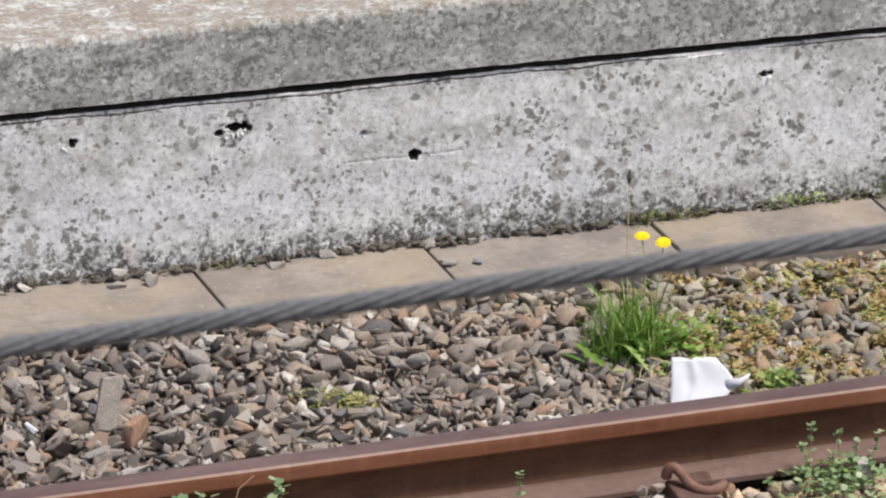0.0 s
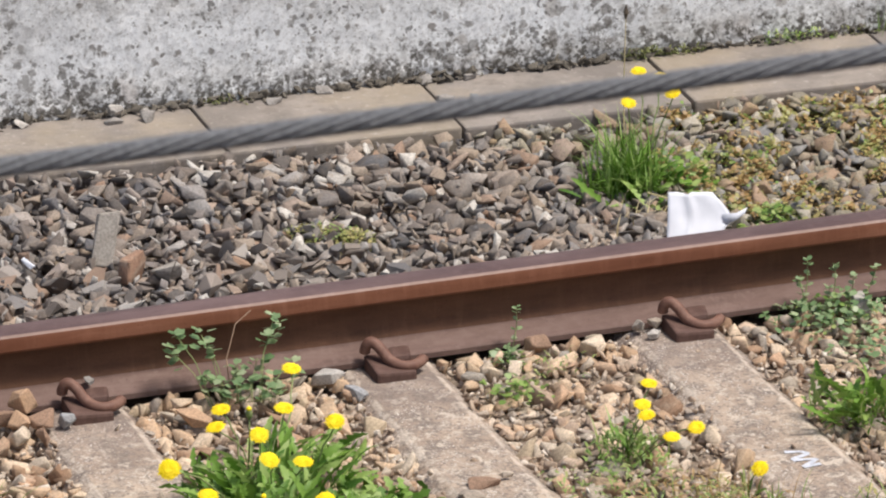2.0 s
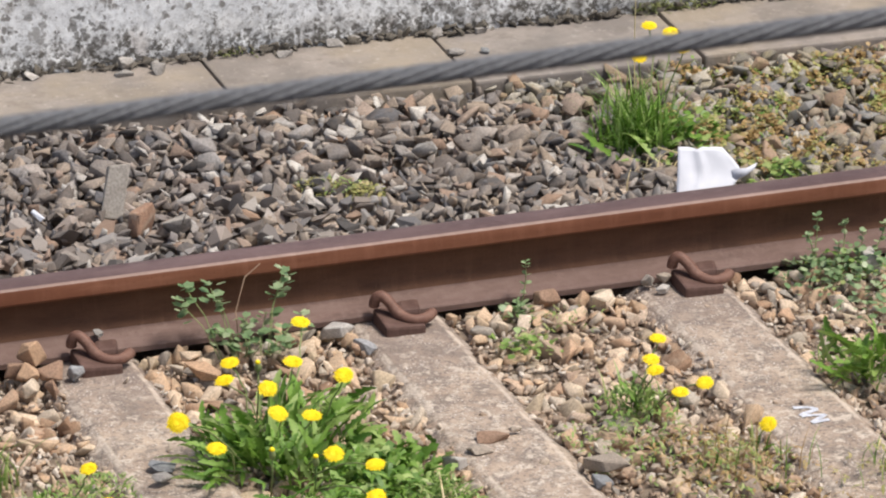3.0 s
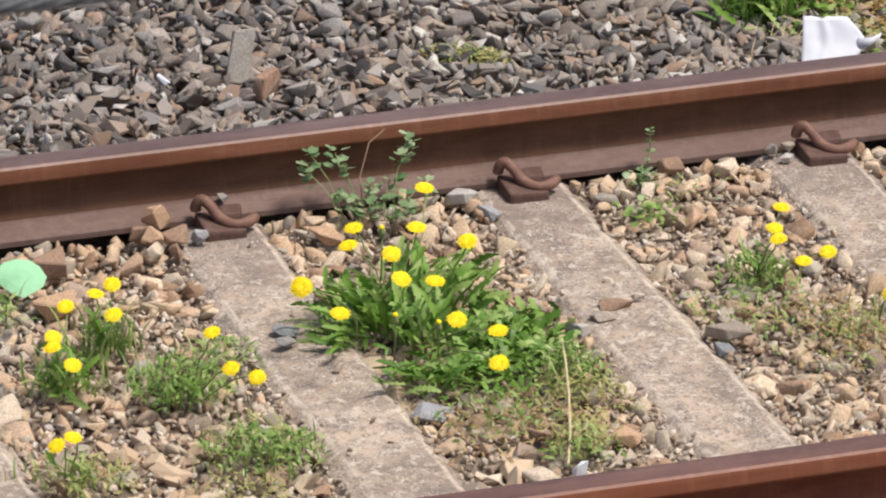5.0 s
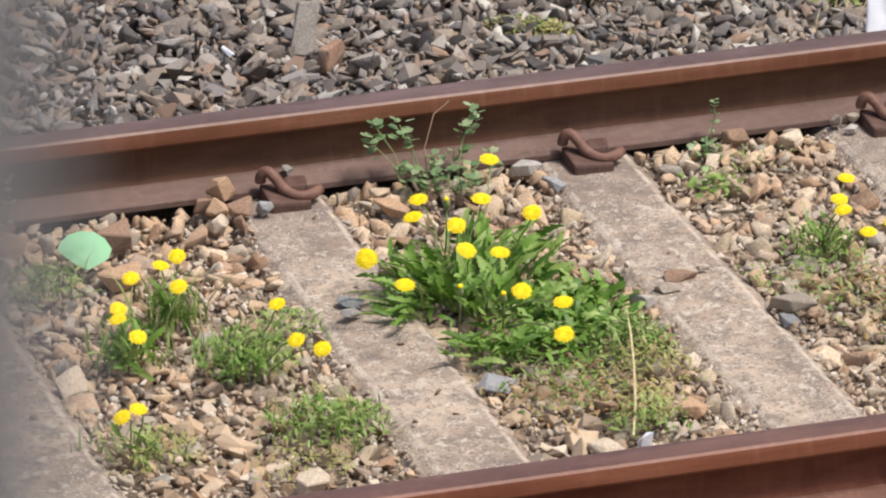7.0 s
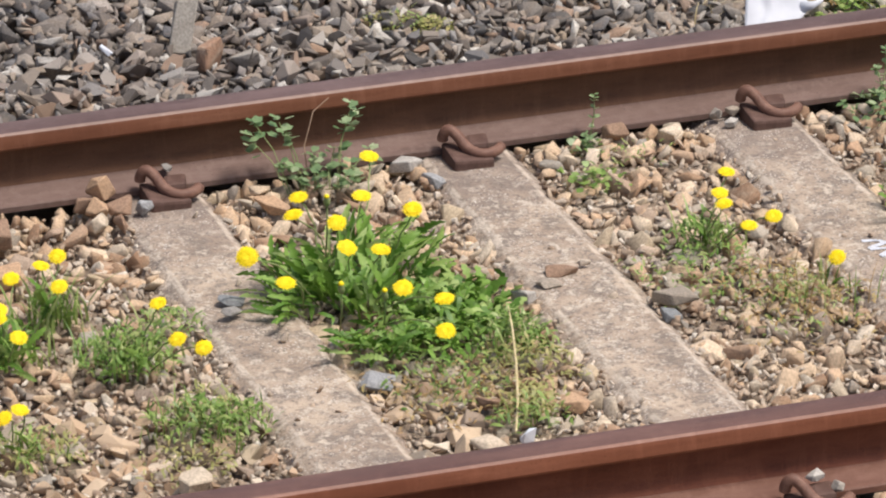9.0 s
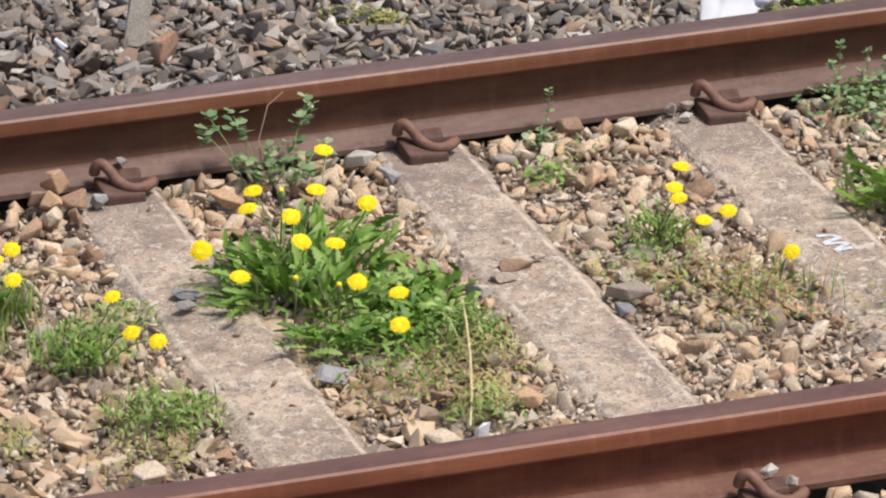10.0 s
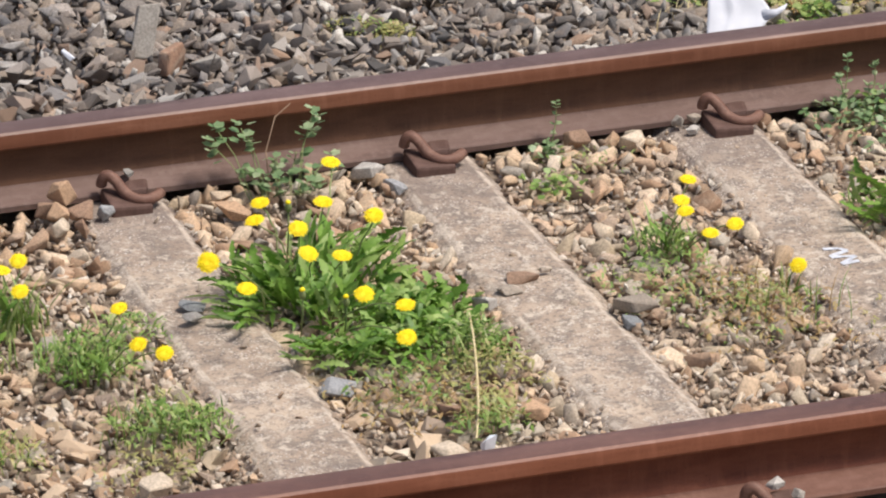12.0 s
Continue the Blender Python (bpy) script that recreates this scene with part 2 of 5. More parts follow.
def rust_material(name, dark, mid, light, rough, along=0.25):
    n = Nodes(name)
    m = n.t.nodes.new("ShaderNodeMapping")
    m.inputs["Scale"].default_value = (along, 1, 1)
    n.t.links.new(n.co, m.inputs[0])
    streak, fine = n.noise(30, 5, 0.65, m.outputs[0]), n.noise(210, 5, 0.7)
    c = n.ramp(streak, [(0.3, dark), (0.52, mid), (0.75, light)])
    c = n.mix(n.span(fine, 0.5, 0.8, 0.0, 0.4), c, dark)
    runs = n.t.nodes.new("ShaderNodeMapping")
    runs.inputs["Scale"].default_value = (1, 1, 0.12)
    n.t.links.new(n.co, runs.inputs[0])
    c = n.mix(n.span(n.noise(46, 4, 0.7, runs.outputs[0]), 0.50, 0.68, 0.0, 0.5), c, light)
    c = n.mix(n.span(n.noise(3.5, 4, 0.6), 0.45, 0.62, 0.0, 0.35), c, dark)
    c = n.mix(n.span(n.cells(75), 0.13, 0.07, 0.0, 0.5), c, tuple(0.6 * v for v in dark))
    return n.done(c, n.span(streak, 0.3, 0.7, rough - 0.12, rough + 0.08), fine, 0.35, 0.002, 0.0, 0.25)


def leaf_material(name, dark, light, tip=None):
    n = Nodes(name)
    c = n.ramp(n.chance(), [(0.0, dark), (0.6, light), (1.0, tip or light)])
    c = n.mix(n.span(n.noise(60, 4), 0.4, 0.75, 0.0, 0.4), c, tuple(v * 0.6 for v in dark))
    n.bsdf.inputs["Subsurface Weight"].default_value = 0.0
    mat = n.done(c, 0.42, n.noise(120, 3), 0.3, 0.002, 0.0, 0.4)
    # thin leaves let some light through
    tr = n.t.nodes.new("ShaderNodeBsdfTranslucent")
    n.link(c, tr.inputs[0])
    ms = n.t.nodes.new("ShaderNodeMixShader")
    ms.inputs[0].default_value = 0.3
    n.t.links.new(n.bsdf.outputs[0], ms.inputs[1])
    n.t.links.new(tr.outputs[0], ms.inputs[2])
    n.t.links.new(ms.outputs[0], n.t.nodes["Material Output"].inputs[0])
    return mat


def simple_material(name, a, b, scale, rough, bump=0.2, metal=0.0):
    n = Nodes(name)
    f = n.noise(scale, 4)
    return n.done(n.ramp(f, [(0.35, a), (0.65, b)]), rough, f, bump, 0.002, metal)


M_SOIL, M_SLEEPER, M_WALL, M_COPING, M_SLAB = soil_material(), sleeper_material(), wall_material(), coping_material(), slab_material()
M_RAILTOP = rust_material("rail_top_rust", (0.085, 0.051, 0.047), (0.135, 0.087, 0.082), (0.19, 0.128, 0.12), 0.45, 0.12)
M_RAILSIDE = rust_material("rail_head_side_rust", (0.13, 0.048, 0.026), (0.19, 0.076, 0.042), (0.25, 0.112, 0.068), 0.55, 0.1)
# worn corner made lighter: its sky sheen is painted into the colour
M_RAILEDGE = rust_material("rail_corner_wear_sheen", (0.17, 0.10, 0.078), (0.245, 0.155, 0.125), (0.32, 0.215, 0.18), 0.42, 0.1)
M_RAILWEB = rust_material("rail_web_rust", (0.082, 0.038, 0.021), (0.126, 0.060, 0.034), (0.168, 0.086, 0.050), 0.66)
M_RAILFOOT = rust_material("rail_foot_rust", (0.11, 0.068, 0.056), (0.165, 0.107, 0.090), (0.215, 0.150, 0.130), 0.72)
M_REDTOP = rust_material("red_rail_top_rust", (0.085, 0.045, 0.038), (0.14, 0.075, 0.062), (0.20, 0.11, 0.09), 0.45, 0.12)
M_REDSIDE = rust_material("red_rail_head_side_rust", (0.14, 0.046, 0.024), (0.21, 0.075, 0.040), (0.27, 0.105, 0.06), 0.55, 0.1)
M_REDWEB = rust_material("red_rail_web_rust", (0.095, 0.028, 0.015), (0.145, 0.046, 0.025), (0.20, 0.072, 0.040), 0.5)
# red counterpart, a weaker corner sheen put into the colour
M_REDEDGE = rust_material("red_rail_corner_wear_sheen", (0.15, 0.065, 0.045), (0.22, 0.10, 0.07), (0.29, 0.15, 0.11), 0.45, 0.1)
M_REDFOOT = rust_material("red_rail_foot_rust", (0.11, 0.047, 0.032), (0.16, 0.078, 0.056), (0.22, 0.118, 0.09), 0.6)
M_CLIP = rust_material("clip_rust", (0.11, 0.055, 0.042), (0.21, 0.11, 0.08), (0.33, 0.20, 0.15), 0.6, 1.0)
M_SHOULDER = rust_material("shoulder_rust", (0.075, 0.042, 0.034), (0.125, 0.072, 0.058), (0.19, 0.12, 0.10), 0.7, 1.0)
M_LEAF = leaf_material("dandelion_leaf_green", (0.085, 0.19, 0.024), (0.225, 0.39, 0.062), (0.42, 0.53, 0.18))
M_WEED = leaf_material("weed_green", (0.12, 0.22, 0.04), (0.29, 0.42, 0.105), (0.47, 0.50, 0.21))
M_CLOVER = leaf_material("clover_green", (0.14, 0.24, 0.10), (0.28, 0.39, 0.19), (0.46, 0.53, 0.32))
M_MOSS = leaf_material("wall_moss", (0.09, 0.11, 0.035), (0.20, 0.22, 0.075), (0.30, 0.31, 0.13))
M_YELLOWWEED = leaf_material("stonecrop_yellow_green", (0.31, 0.32, 0.11), (0.44, 0.43, 0.16), (0.51, 0.42, 0.18))
M_RUSSET = leaf_material("russet_weed", (0.36, 0.235, 0.10), (0.48, 0.32, 0.135), (0.47, 0.385, 0.17))
M_STRAW = simple_material("dry_straw", (0.52, 0.42, 0.22), (0.66, 0.56, 0.34), 60, 0.8)
M_STEM = simple_material("flower_stem_green", (0.16, 0.24, 0.08), (0.28, 0.30, 0.13), 40, 0.6)
M_PETAL = simple_material("petal_yellow", (0.90, 0.66, 0.006), (0.95, 0.76, 0.012), 300, 0.6)
M_PAPER = simple_material("white_plastic", (0.62, 0.635, 0.69), (0.70, 0.715, 0.77), 14, 0.55, 0.15)
M_GREEN = simple_material("pale_green_plastic", (0.36, 0.72, 0.41), (0.43, 0.80, 0.48), 12, 0.5, 0.1)
M_CABLE = simple_material("galvanised_steel_wire", (0.085, 0.088, 0.096), (0.15, 0.155, 0.168), 160, 0.55, 0.2, 0.2)
M_POST = simple_material("grey_post_paint", (0.172, 0.174, 0.186), (0.195, 0.197, 0.208), 30, 0.6)
M_PAINT = simple_material("white_marking_paint", (0.42, 0.43, 0.47), (0.60, 0.62, 0.68), 110, 0.9)
# dark colour for joint, crack and pits: dirt plus their inner shade, painted in
M_GAP = simple_material("recess_dirt_shade", (0.06, 0.051, 0.043), (0.11, 0.095, 0.082), 60, 0.95)


# ---- building helpers ----
def mesh_of(name, verts, faces, material, smooth=False):
    me = bpy.data.meshes.new(name)
    me.from_pydata(verts, [], faces)
    for m in material if isinstance(material, (list, tuple)) else [material]:
        me.materials.append(m)
    if smooth:
        me.shade_smooth()
    me.update()
    return me


def from_bm(name, bm, material, smooth=False):
    me = bpy.data.meshes.new(name)
    bm.to_mesh(me)
    bm.free()
    for m in material if isinstance(material, (list, tuple)) else [material]:
        me.materials.append(m)
    if smooth:
        me.shade_smooth()
    return me


def part(name, data, parent, m=None, label="", kind=""):
    ob = new(name, data)
    ob.parent = parent
    if m is not None:
        ob.matrix_basis = m
    return tagged(ob, label=label, kind=kind)


def thing(name, m, label, category, group="", kind=""):
    ob = new(name)
    ob.empty_display_size = 0.05
    ob.matrix_basis = m
    return tagged(ob, label, category, group, kind)


def tube(points, radii, sides=6, cap=True):
    """Verts and faces of a tube along points; radii one number or one for each point."""
    pts = [Vector(p) for p in points]
    if not isinstance(radii, (list, tuple)):
        radii = [radii] * len(pts)
    verts, faces = [], []
    side = None
    for i, p in enumerate(pts):
        d = (pts[min(i + 1, len(pts) - 1)] - pts[max(i - 1, 0)]).normalized()
        if side is None:
            side = d.orthogonal().normalized()
        side = (side - d * side.dot(d)).normalized()
        up = d.cross(side)
        for k in range(sides):
            a = 2 * math.pi * k / sides
            verts.append(p + radii[i] * (math.cos(a) * side + math.sin(a) * up))
    for i in range(len(pts) - 1):
        for k in range(sides):
            a, b = i * sides + k, i * sides + (k + 1) % sides
            faces.append((a, b, b + sides, a + sides))
    if cap:
        faces.append(tuple(reversed(range(sides))))
        faces.append(tuple(range(len(verts) - sides, len(verts))))
    return verts, faces


def box_bm(x0, x1, y0, y1, z0, z1, bevel=0.004):
    bm = bmesh.new()
    bmesh.ops.create_cube(bm, size=1)
    bmesh.ops.transform(bm, matrix=Matrix.Translation(((x0 + x1) / 2, (y0 + y1) / 2, (z0 + z1) / 2)) @ Matrix.Diagonal((x1 - x0, y1 - y0, z1 - z0, 1)), verts=bm.verts)
    if bevel:
        bmesh.ops.bevel(bm, geom=bm.edges[:], offset=bevel, segments=2, affect="EDGES", profile=0.6)
    return bm


# ---- stones ----
def stone_template(rng, flat, points=(9, 12), worn=0.016):
    """A broken stone: the hull of points on a skewed block, with narrow worn edges."""
    bm = bmesh.new()
    wide, skew = rng.uniform(0.6, 0.95), rng.uniform(-0.35, 0.35)
    for k in range(rng.randint(*points)):
        p = [rng.uniform(-0.5, 0.5) for _ in range(3)]
        p[k % 3] = 0.5 if k % 2 else -0.5
        bm.verts.new((p[0] + skew * p[1], p[1] * wide, (p[2] + 0.3 * skew * p[0]) * flat))
    bmesh.ops.convex_hull(bm, input=bm.verts[:])
    bmesh.ops.delete(bm, geom=[v for v in bm.verts if not v.link_faces], context="VERTS")
    bmesh.ops.dissolve_limit(bm, angle_limit=radians(14), verts=bm.verts[:], edges=bm.edges[:])
    bmesh.ops.bevel(bm, geom=bm.edges[:], offset=worn, segments=1, affect="EDGES")
    bmesh.ops.triangulate(bm, faces=bm.faces[:])
    bm.verts.index_update()
    v = np.array([v.co[:] for v in bm.verts])
    v = (v - (v.max(0) + v.min(0)) / 2) / np.ptp(v, axis=0).max()
    f = np.array([[w.index for w in face.verts] for face in bm.faces])
    bm.free()
    return v, f


rng = random.Random(11)
CHIPS = [stone_template(rng, rng.uniform(0.34, 0.66), (8, 11), 0.012) for _ in range(40)]
ROUNDS = [stone_template(rng, rng.uniform(0.42, 0.74), (9, 13), 0.018) for _ in range(36)]
LONE = [stone_template(rng, rng.uniform(0.55, 0.8), (12, 16), 0.034) for _ in range(20)]


def stone_mesh(name, placed, templates, material):
    """One mesh of many stones; placed: rows of template, place, size, turn."""
    vs, fs, at = [], [], 0
    for k, place, size, turn in placed:
        v, f = templates[k]
        r = np.array(Euler(turn).to_matrix())
        vs.append((v * size) @ r.T + np.array(place))
        fs.append(f + at)
        at += len(v)
    me = bpy.data.meshes.new(name)
    v, f = np.concatenate(vs).astype(np.float32), np.concatenate(fs).astype(np.int32)
    me.vertices.add(len(v))
    me.vertices.foreach_set("co", v.ravel())
    me.loops.add(f.size)
    me.loops.foreach_set("vertex_index", f.ravel())
    me.polygons.add(len(f))
    me.polygons.foreach_set("loop_start", np.arange(0, f.size, 3, dtype=np.int32))
    me.materials.append(material)
    me.update(calc_edges=True)
    me.validate()
    return me


def scatter(x0, x1, y0, y1, step, sizes, level, rng, templates, keep=None, tilt=0.5, stretch=1.35):
    """Rows for stone_mesh on a jittered grid. level(x, y): the height of the stones' middle."""
    rows = []
    nx, ny = int((x1 - x0) / step), int((y1 - y0) / step)
    for i in range(nx):
        for j in range(ny):
            x, y = x0 + (i + rng.uniform(-0.1, 1.1)) * step, y0 + (j + rng.uniform(-0.1, 1.1)) * step
            if keep and not keep(x, y):
                continue
            s = rng.uniform(*sizes) * (1.4 if rng.random() < 0.1 else 1.0)
            size = np.array([s * rng.uniform(1.0, stretch), s, s * rng.uniform(0.8, 1.1)])
            rows.append((rng.randrange(len(templates)), (x, y, level(x, y) + rng.uniform(-0.008, 0.010)), size,
                         (rng.gauss(0, tilt), rng.gauss(0, tilt), rng.uniform(0, 6.28))))
    return rows


PITCH = 0.616
SLEEPERS = range(-4, 5)


SLEEPER_X = {-2: -1.345, -1: -0.6175, 0: 0.012, 1: 0.60}


def sleeper_x(k, y=0.0):
    """The middle of a sleeper; they lie a little askew."""
    return SLEEPER_X.get(k, k * PITCH) + 0.02 * y


def on_sleeper(x, y, grow=0.0):
    return any(abs(x - sleeper_x(k, y)) < 0.078 + grow for k in SLEEPERS)


def near_rail(y, half):
    return abs(y) < half or abs(y + GAUGE) < half


# ---- ground, platform wall, kerb slabs ----
bm = bmesh.new()
for x, y in ((-150, -150), (150, -150), (150, 150), (-150, 150)):
    bm.verts.new((x, y, -0.075))
bm.faces.new(bm.verts)
ground = tagged(new("ground", from_bm("ground", bm, M_SOIL)), "brown gritty soil under the railway track", "ground", kind="structure")

WALL = pose(0.3, 1.39, 0, 0, 0, -2.3)


def wall_front():
    """The wall's weathered face as a grid with chipped holes, the rest as a plain body behind it."""
    pits = [(0.29, 0.236, 0.010, 0.009, 0.08), (-0.100, 0.334, 0.022, 0.009, 0.06), (-0.140, 0.327, 0.009, 0.005, 0.04), (-0.462, 0.339, 0.008, 0.007, 0.035),
            (0.178, 0.294, 0.006, 0.004, 0.02), (1.088, 0.335, 0.013, 0.004, 0.03)]
    u0, u1, z0, nu, nb = -1.0, 1.9, -0.03, 1160, 150
    verts = []
    for u in np.linspace(u0, u1, nu):
        rim = 0.4005 + 0.0035 * noise.noise((u * 5, 0, 7.0)) + 0.0016 * noise.noise((u * 34, 0, 3.0))
        crack = rim - 0.0075 - 0.0045 * noise.noise((u * 7, 0, 5.0)) - 0.0022 * noise.noise((u * 40, 0, 6.0))
        gape = max(0.0, min(1.0, (noise.noise((u * 2.5, 2.0, 0)) + 0.30) * 5)) * (0.75 + 0.5 * noise.noise((u * 60, 1.0, 0)))
        zs = [z0 + (crack - 0.0022 - z0) * j / (nb - 1) for j in range(nb)] + [crack - 0.0019 * gape, crack, crack + 0.0019 * gape, (crack + rim) / 2, rim - 0.0012, rim, rim + 0.003]
        for j, z in enumerate(zs):
            v = 0.007 * (noise.noise((u * 3, z * 3, 1.0))) + 0.0016 * noise.noise((u * 21, z * 21, 4.0)) + 0.0005 * noise.noise((u * 60, z * 60, 9.0))
            if z < 0.11:
                v -= (0.11 - z) * 0.05 * (0.6 + noise.noise((u * 25, z * 25, 2.0)))
            if j == nb + 1:
                v += 0.036 * gape
            elif j == nb + 5:
                v += 0.004
            elif j == nb + 6:
                v += 0.06
            line = 0.2335 + 0.006 * (u - 0.29) + 0.002 * noise.noise((u * 40, 0, 1))
            if abs(z - line) < 0.0014 and 0.14 < u < 0.40:
                v += 0.0014
            for pu, pz, ru, rz, depth in pits:
                if abs(u - pu) > 2 * ru or abs(z - pz) > 2 * rz:
                    continue
                q = math.hypot((u - pu) / ru, (z - pz) / rz) + 0.7 * noise.noise((u * 90, z * 90, 3.0))
                if q < 1.2:
                    v += depth * min(1.0, (1.2 - q) / 0.25)
                elif q < 1.5:
                    v -= 0.003 * (1.5 - q)
            verts.append((u, v, z))
    nz = nb + 7
    faces = [(i * nz + j, (i + 1) * nz + j, (i + 1) * nz + j + 1, i * nz + j + 1) for i in range(nu - 1) for j in range(nz - 1)]
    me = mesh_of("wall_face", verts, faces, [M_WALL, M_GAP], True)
    # deep faces get the dark colour that paints shade into the recesses
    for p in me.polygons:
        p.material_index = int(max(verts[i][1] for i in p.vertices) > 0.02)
    return me


platform = thing("platform_wall", WALL, "white weathered concrete platform wall with lichen spots", "wall", kind="structure")
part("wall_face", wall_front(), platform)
rng = random.Random(61)
M_SPALL = simple_material("pale_broken_concrete", (0.62, 0.61, 0.60), (0.80, 0.80, 0.81), 80, 0.92)
SPALLS = [mesh_of("spall", v.tolist(), f.tolist(), M_SPALL) for v, f in LONE[:6]]
for u, z, count, reach in ((-0.10, 0.325, 12, 0.030), (-0.462, 0.330, 8, 0.016), (0.178, 0.288, 3, 0.010), (1.088, 0.328, 3, 0.014)):
    for i in range(count):
        size = rng.uniform(0.008, 0.018)
        part("spall", SPALLS[rng.randrange(6)], platform, Matrix.LocRotScale((u + rng.gauss(0, reach), 0.001 + rng.uniform(-0.002, 0.004), z + rng.uniform(-0.014, 0.004)), Euler((rng.uniform(0, 6), rng.uniform(0, 6), 0)), (size, size * 0.8, size * 0.8)))
for a, b in ((-30, -1.0), (1.9, 30)):
    part("wall_body", from_bm("wall_body", box_bm(a, b, 0.0, 0.3, -0.06, 0.40, 0), M_WALL), platform)
part("wall_core", from_bm("wall_core", box_bm(-30, 30, 0.11, 8.0, -0.06, 0.44, 0), M_GAP), platform)


def coping_block(length):
    nu, prof = int(length / 0.02), []
    for k in range(8):
        prof.append((-0.005, 0.4175 + 0.1295 * k / 7))
    for k in range(1, 6):
        a = k / 5 * math.pi / 2
        prof.append((-0.005 + 0.015 * (1 - math.cos(a)), 0.547 + 0.022 * math.sin(a)))
    for k in range(1, 14):
        prof.append((0.010 + 0.03 * k, 0.569))
    verts, n = [], len(prof)
    for i in range(nu + 1):
        u = length * i / nu
        for v, z in prof:
            w = 0.003 * noise.noise((u * 12, v * 12, z * 12)) + 0.0018 * noise.noise((u * 50, v * 50, z * 50))
            verts.append((u, v + w, z + w * 0.5))
        verts.append((u, 0.40, 0.4175))
    n += 1
    faces = [(i * n + j, (i + 1) * n + j, (i + 1) * n + (j + 1) % n, i * n + (j + 1) % n) for i in range(nu) for j in range(n)]
    faces += [tuple(range(n)), tuple(reversed(range(nu * n, nu * n + n)))]
    return mesh_of("coping", verts, faces, M_COPING)


coping = thing("platform_edge", WALL, "dark grey weathered concrete platform edge with worn sandy top", "platform edge", kind="structure")
part("edge_beam", coping_block(6.0), coping, pose(-2.6, 0, 0))
part("edge_beam", from_bm("edge_far", box_bm(-30, -2.6, -0.003, 0.4, 0.4175, 0.569), M_COPING), coping)
part("edge_beam", from_bm("edge_far", box_bm(3.4, 30, -0.003, 0.4, 0.4175, 0.569), M_COPING), coping)


def platform_top():
    bm = bmesh.new()
    bmesh.ops.create_grid(bm, x_segments=60, y_segments=30, size=1)
    bmesh.ops.transform(bm, matrix=Matrix.Translation((0, 4.2, 0.565)) @ Matrix.Diagonal((30, 3.81, 1, 1)), verts=bm.verts)
    return from_bm("platform_top", bm, M_COPING)


tagged(part("platform_surface", platform_top(), coping))

kerb = thing("kerb", WALL, "row of beige concrete kerb slabs at the wall foot", "kerb", kind="structure")
rng = random.Random(3)
for k in range(-6, 8):
    u0 = -0.205 + k * 0.512
    bm = box_bm(u0 + 0.003, u0 + 0.509, -0.315 + rng.uniform(-0.004, 0.004), -0.002, -0.07, 0.03 + rng.uniform(-0.002, 0.003), 0.006)
    part("slab", from_bm("slab", bm, M_SLAB), kerb)


# ---- rails ----
def rail_piece(name, half, length, materials, pick):
    """A closed profile, mirrored from its half, drawn along x."""
    ring = [(-y, z) for y, z in half] + [(y, z) for y, z in reversed(half) if y > 0]
    n, steps = len(ring), int(length / 0.25)
    verts, faces = [], []
    for i in range(steps + 1):
        x = -length / 2 + length * i / steps
        verts += [(x, y, z) for y, z in ring]
    for i in range(steps):
        for j in range(n):
            faces.append((i * n + j, i * n + (j + 1) % n, (i + 1) * n + (j + 1) % n, (i + 1) * n + j))
    me = mesh_of(name, verts, faces, materials)
    for p in me.polygons:
        p.material_index = pick(p.center.z)
        p.use_smooth = True
    me.set_sharp_from_angle(angle=radians(24))
    return me


HEAD_HALF = [(0.0, 0.148), (0.018, 0.1478), (0.028, 0.1462), (0.0335, 0.1425), (0.0355, 0.136), (0.036, 0.1165), (0.0335, 0.112), (0.012, 0.1055), (0.0, 0.105)]
WEB_HALF = [(0.0, 0.1065), (0.012, 0.1063), (0.0085, 0.097), (0.0075, 0.068), (0.0095, 0.044), (0.0155, 0.033), (0.0, 0.031)]
FOOT_HALF = [(0.0, 0.034), (0.0165, 0.0325), (0.036, 0.0235), (0.0655, 0.0130), (0.0680, 0.0105), (0.0680, 0.0), (0.0, 0.0)]
for y, rust, tone in ((0.0, (M_RAILTOP, M_RAILSIDE, M_RAILWEB, M_RAILEDGE, M_RAILFOOT), "rusty brown"), (-GAUGE, (M_REDTOP, M_REDSIDE, M_REDWEB, M_REDEDGE, M_REDFOOT), "rusty red-brown")):
    r = thing("rail", pose(0, y, 0), tone + " steel rail on concrete sleepers", "rail", "rails of the track")
    part("head", rail_piece("head", HEAD_HALF, 60, rust[:4], lambda z: 0 if z > 0.1452 else 3 if z > 0.1435 else 1 if z > 0.1125 else 2), r, None, "rail head with worn purple-brown top")
    part("web", rail_piece("web", WEB_HALF, 60, rust[2:3], lambda z: 0), r, None, "dark rusty web")
    part("foot", rail_piece("foot", FOOT_HALF, 60, rust[4:], lambda z: 0), r)


# ---- sleepers with spring clips ----
def sleeper_height(x, y, z=0.0):
    """The uneven top of a sleeper: its small shifts and its dip in the middle."""
    w = 0.003 * noise.noise((x * 6, y * 6, z * 6)) + 0.0022 * noise.noise((x * 38, y * 38, 5.0))
    mid = abs(y + GAUGE / 2) / (GAUGE / 2)
    return w, -0.006 * max(0.0, 1 - mid * 1.1) - 0.002


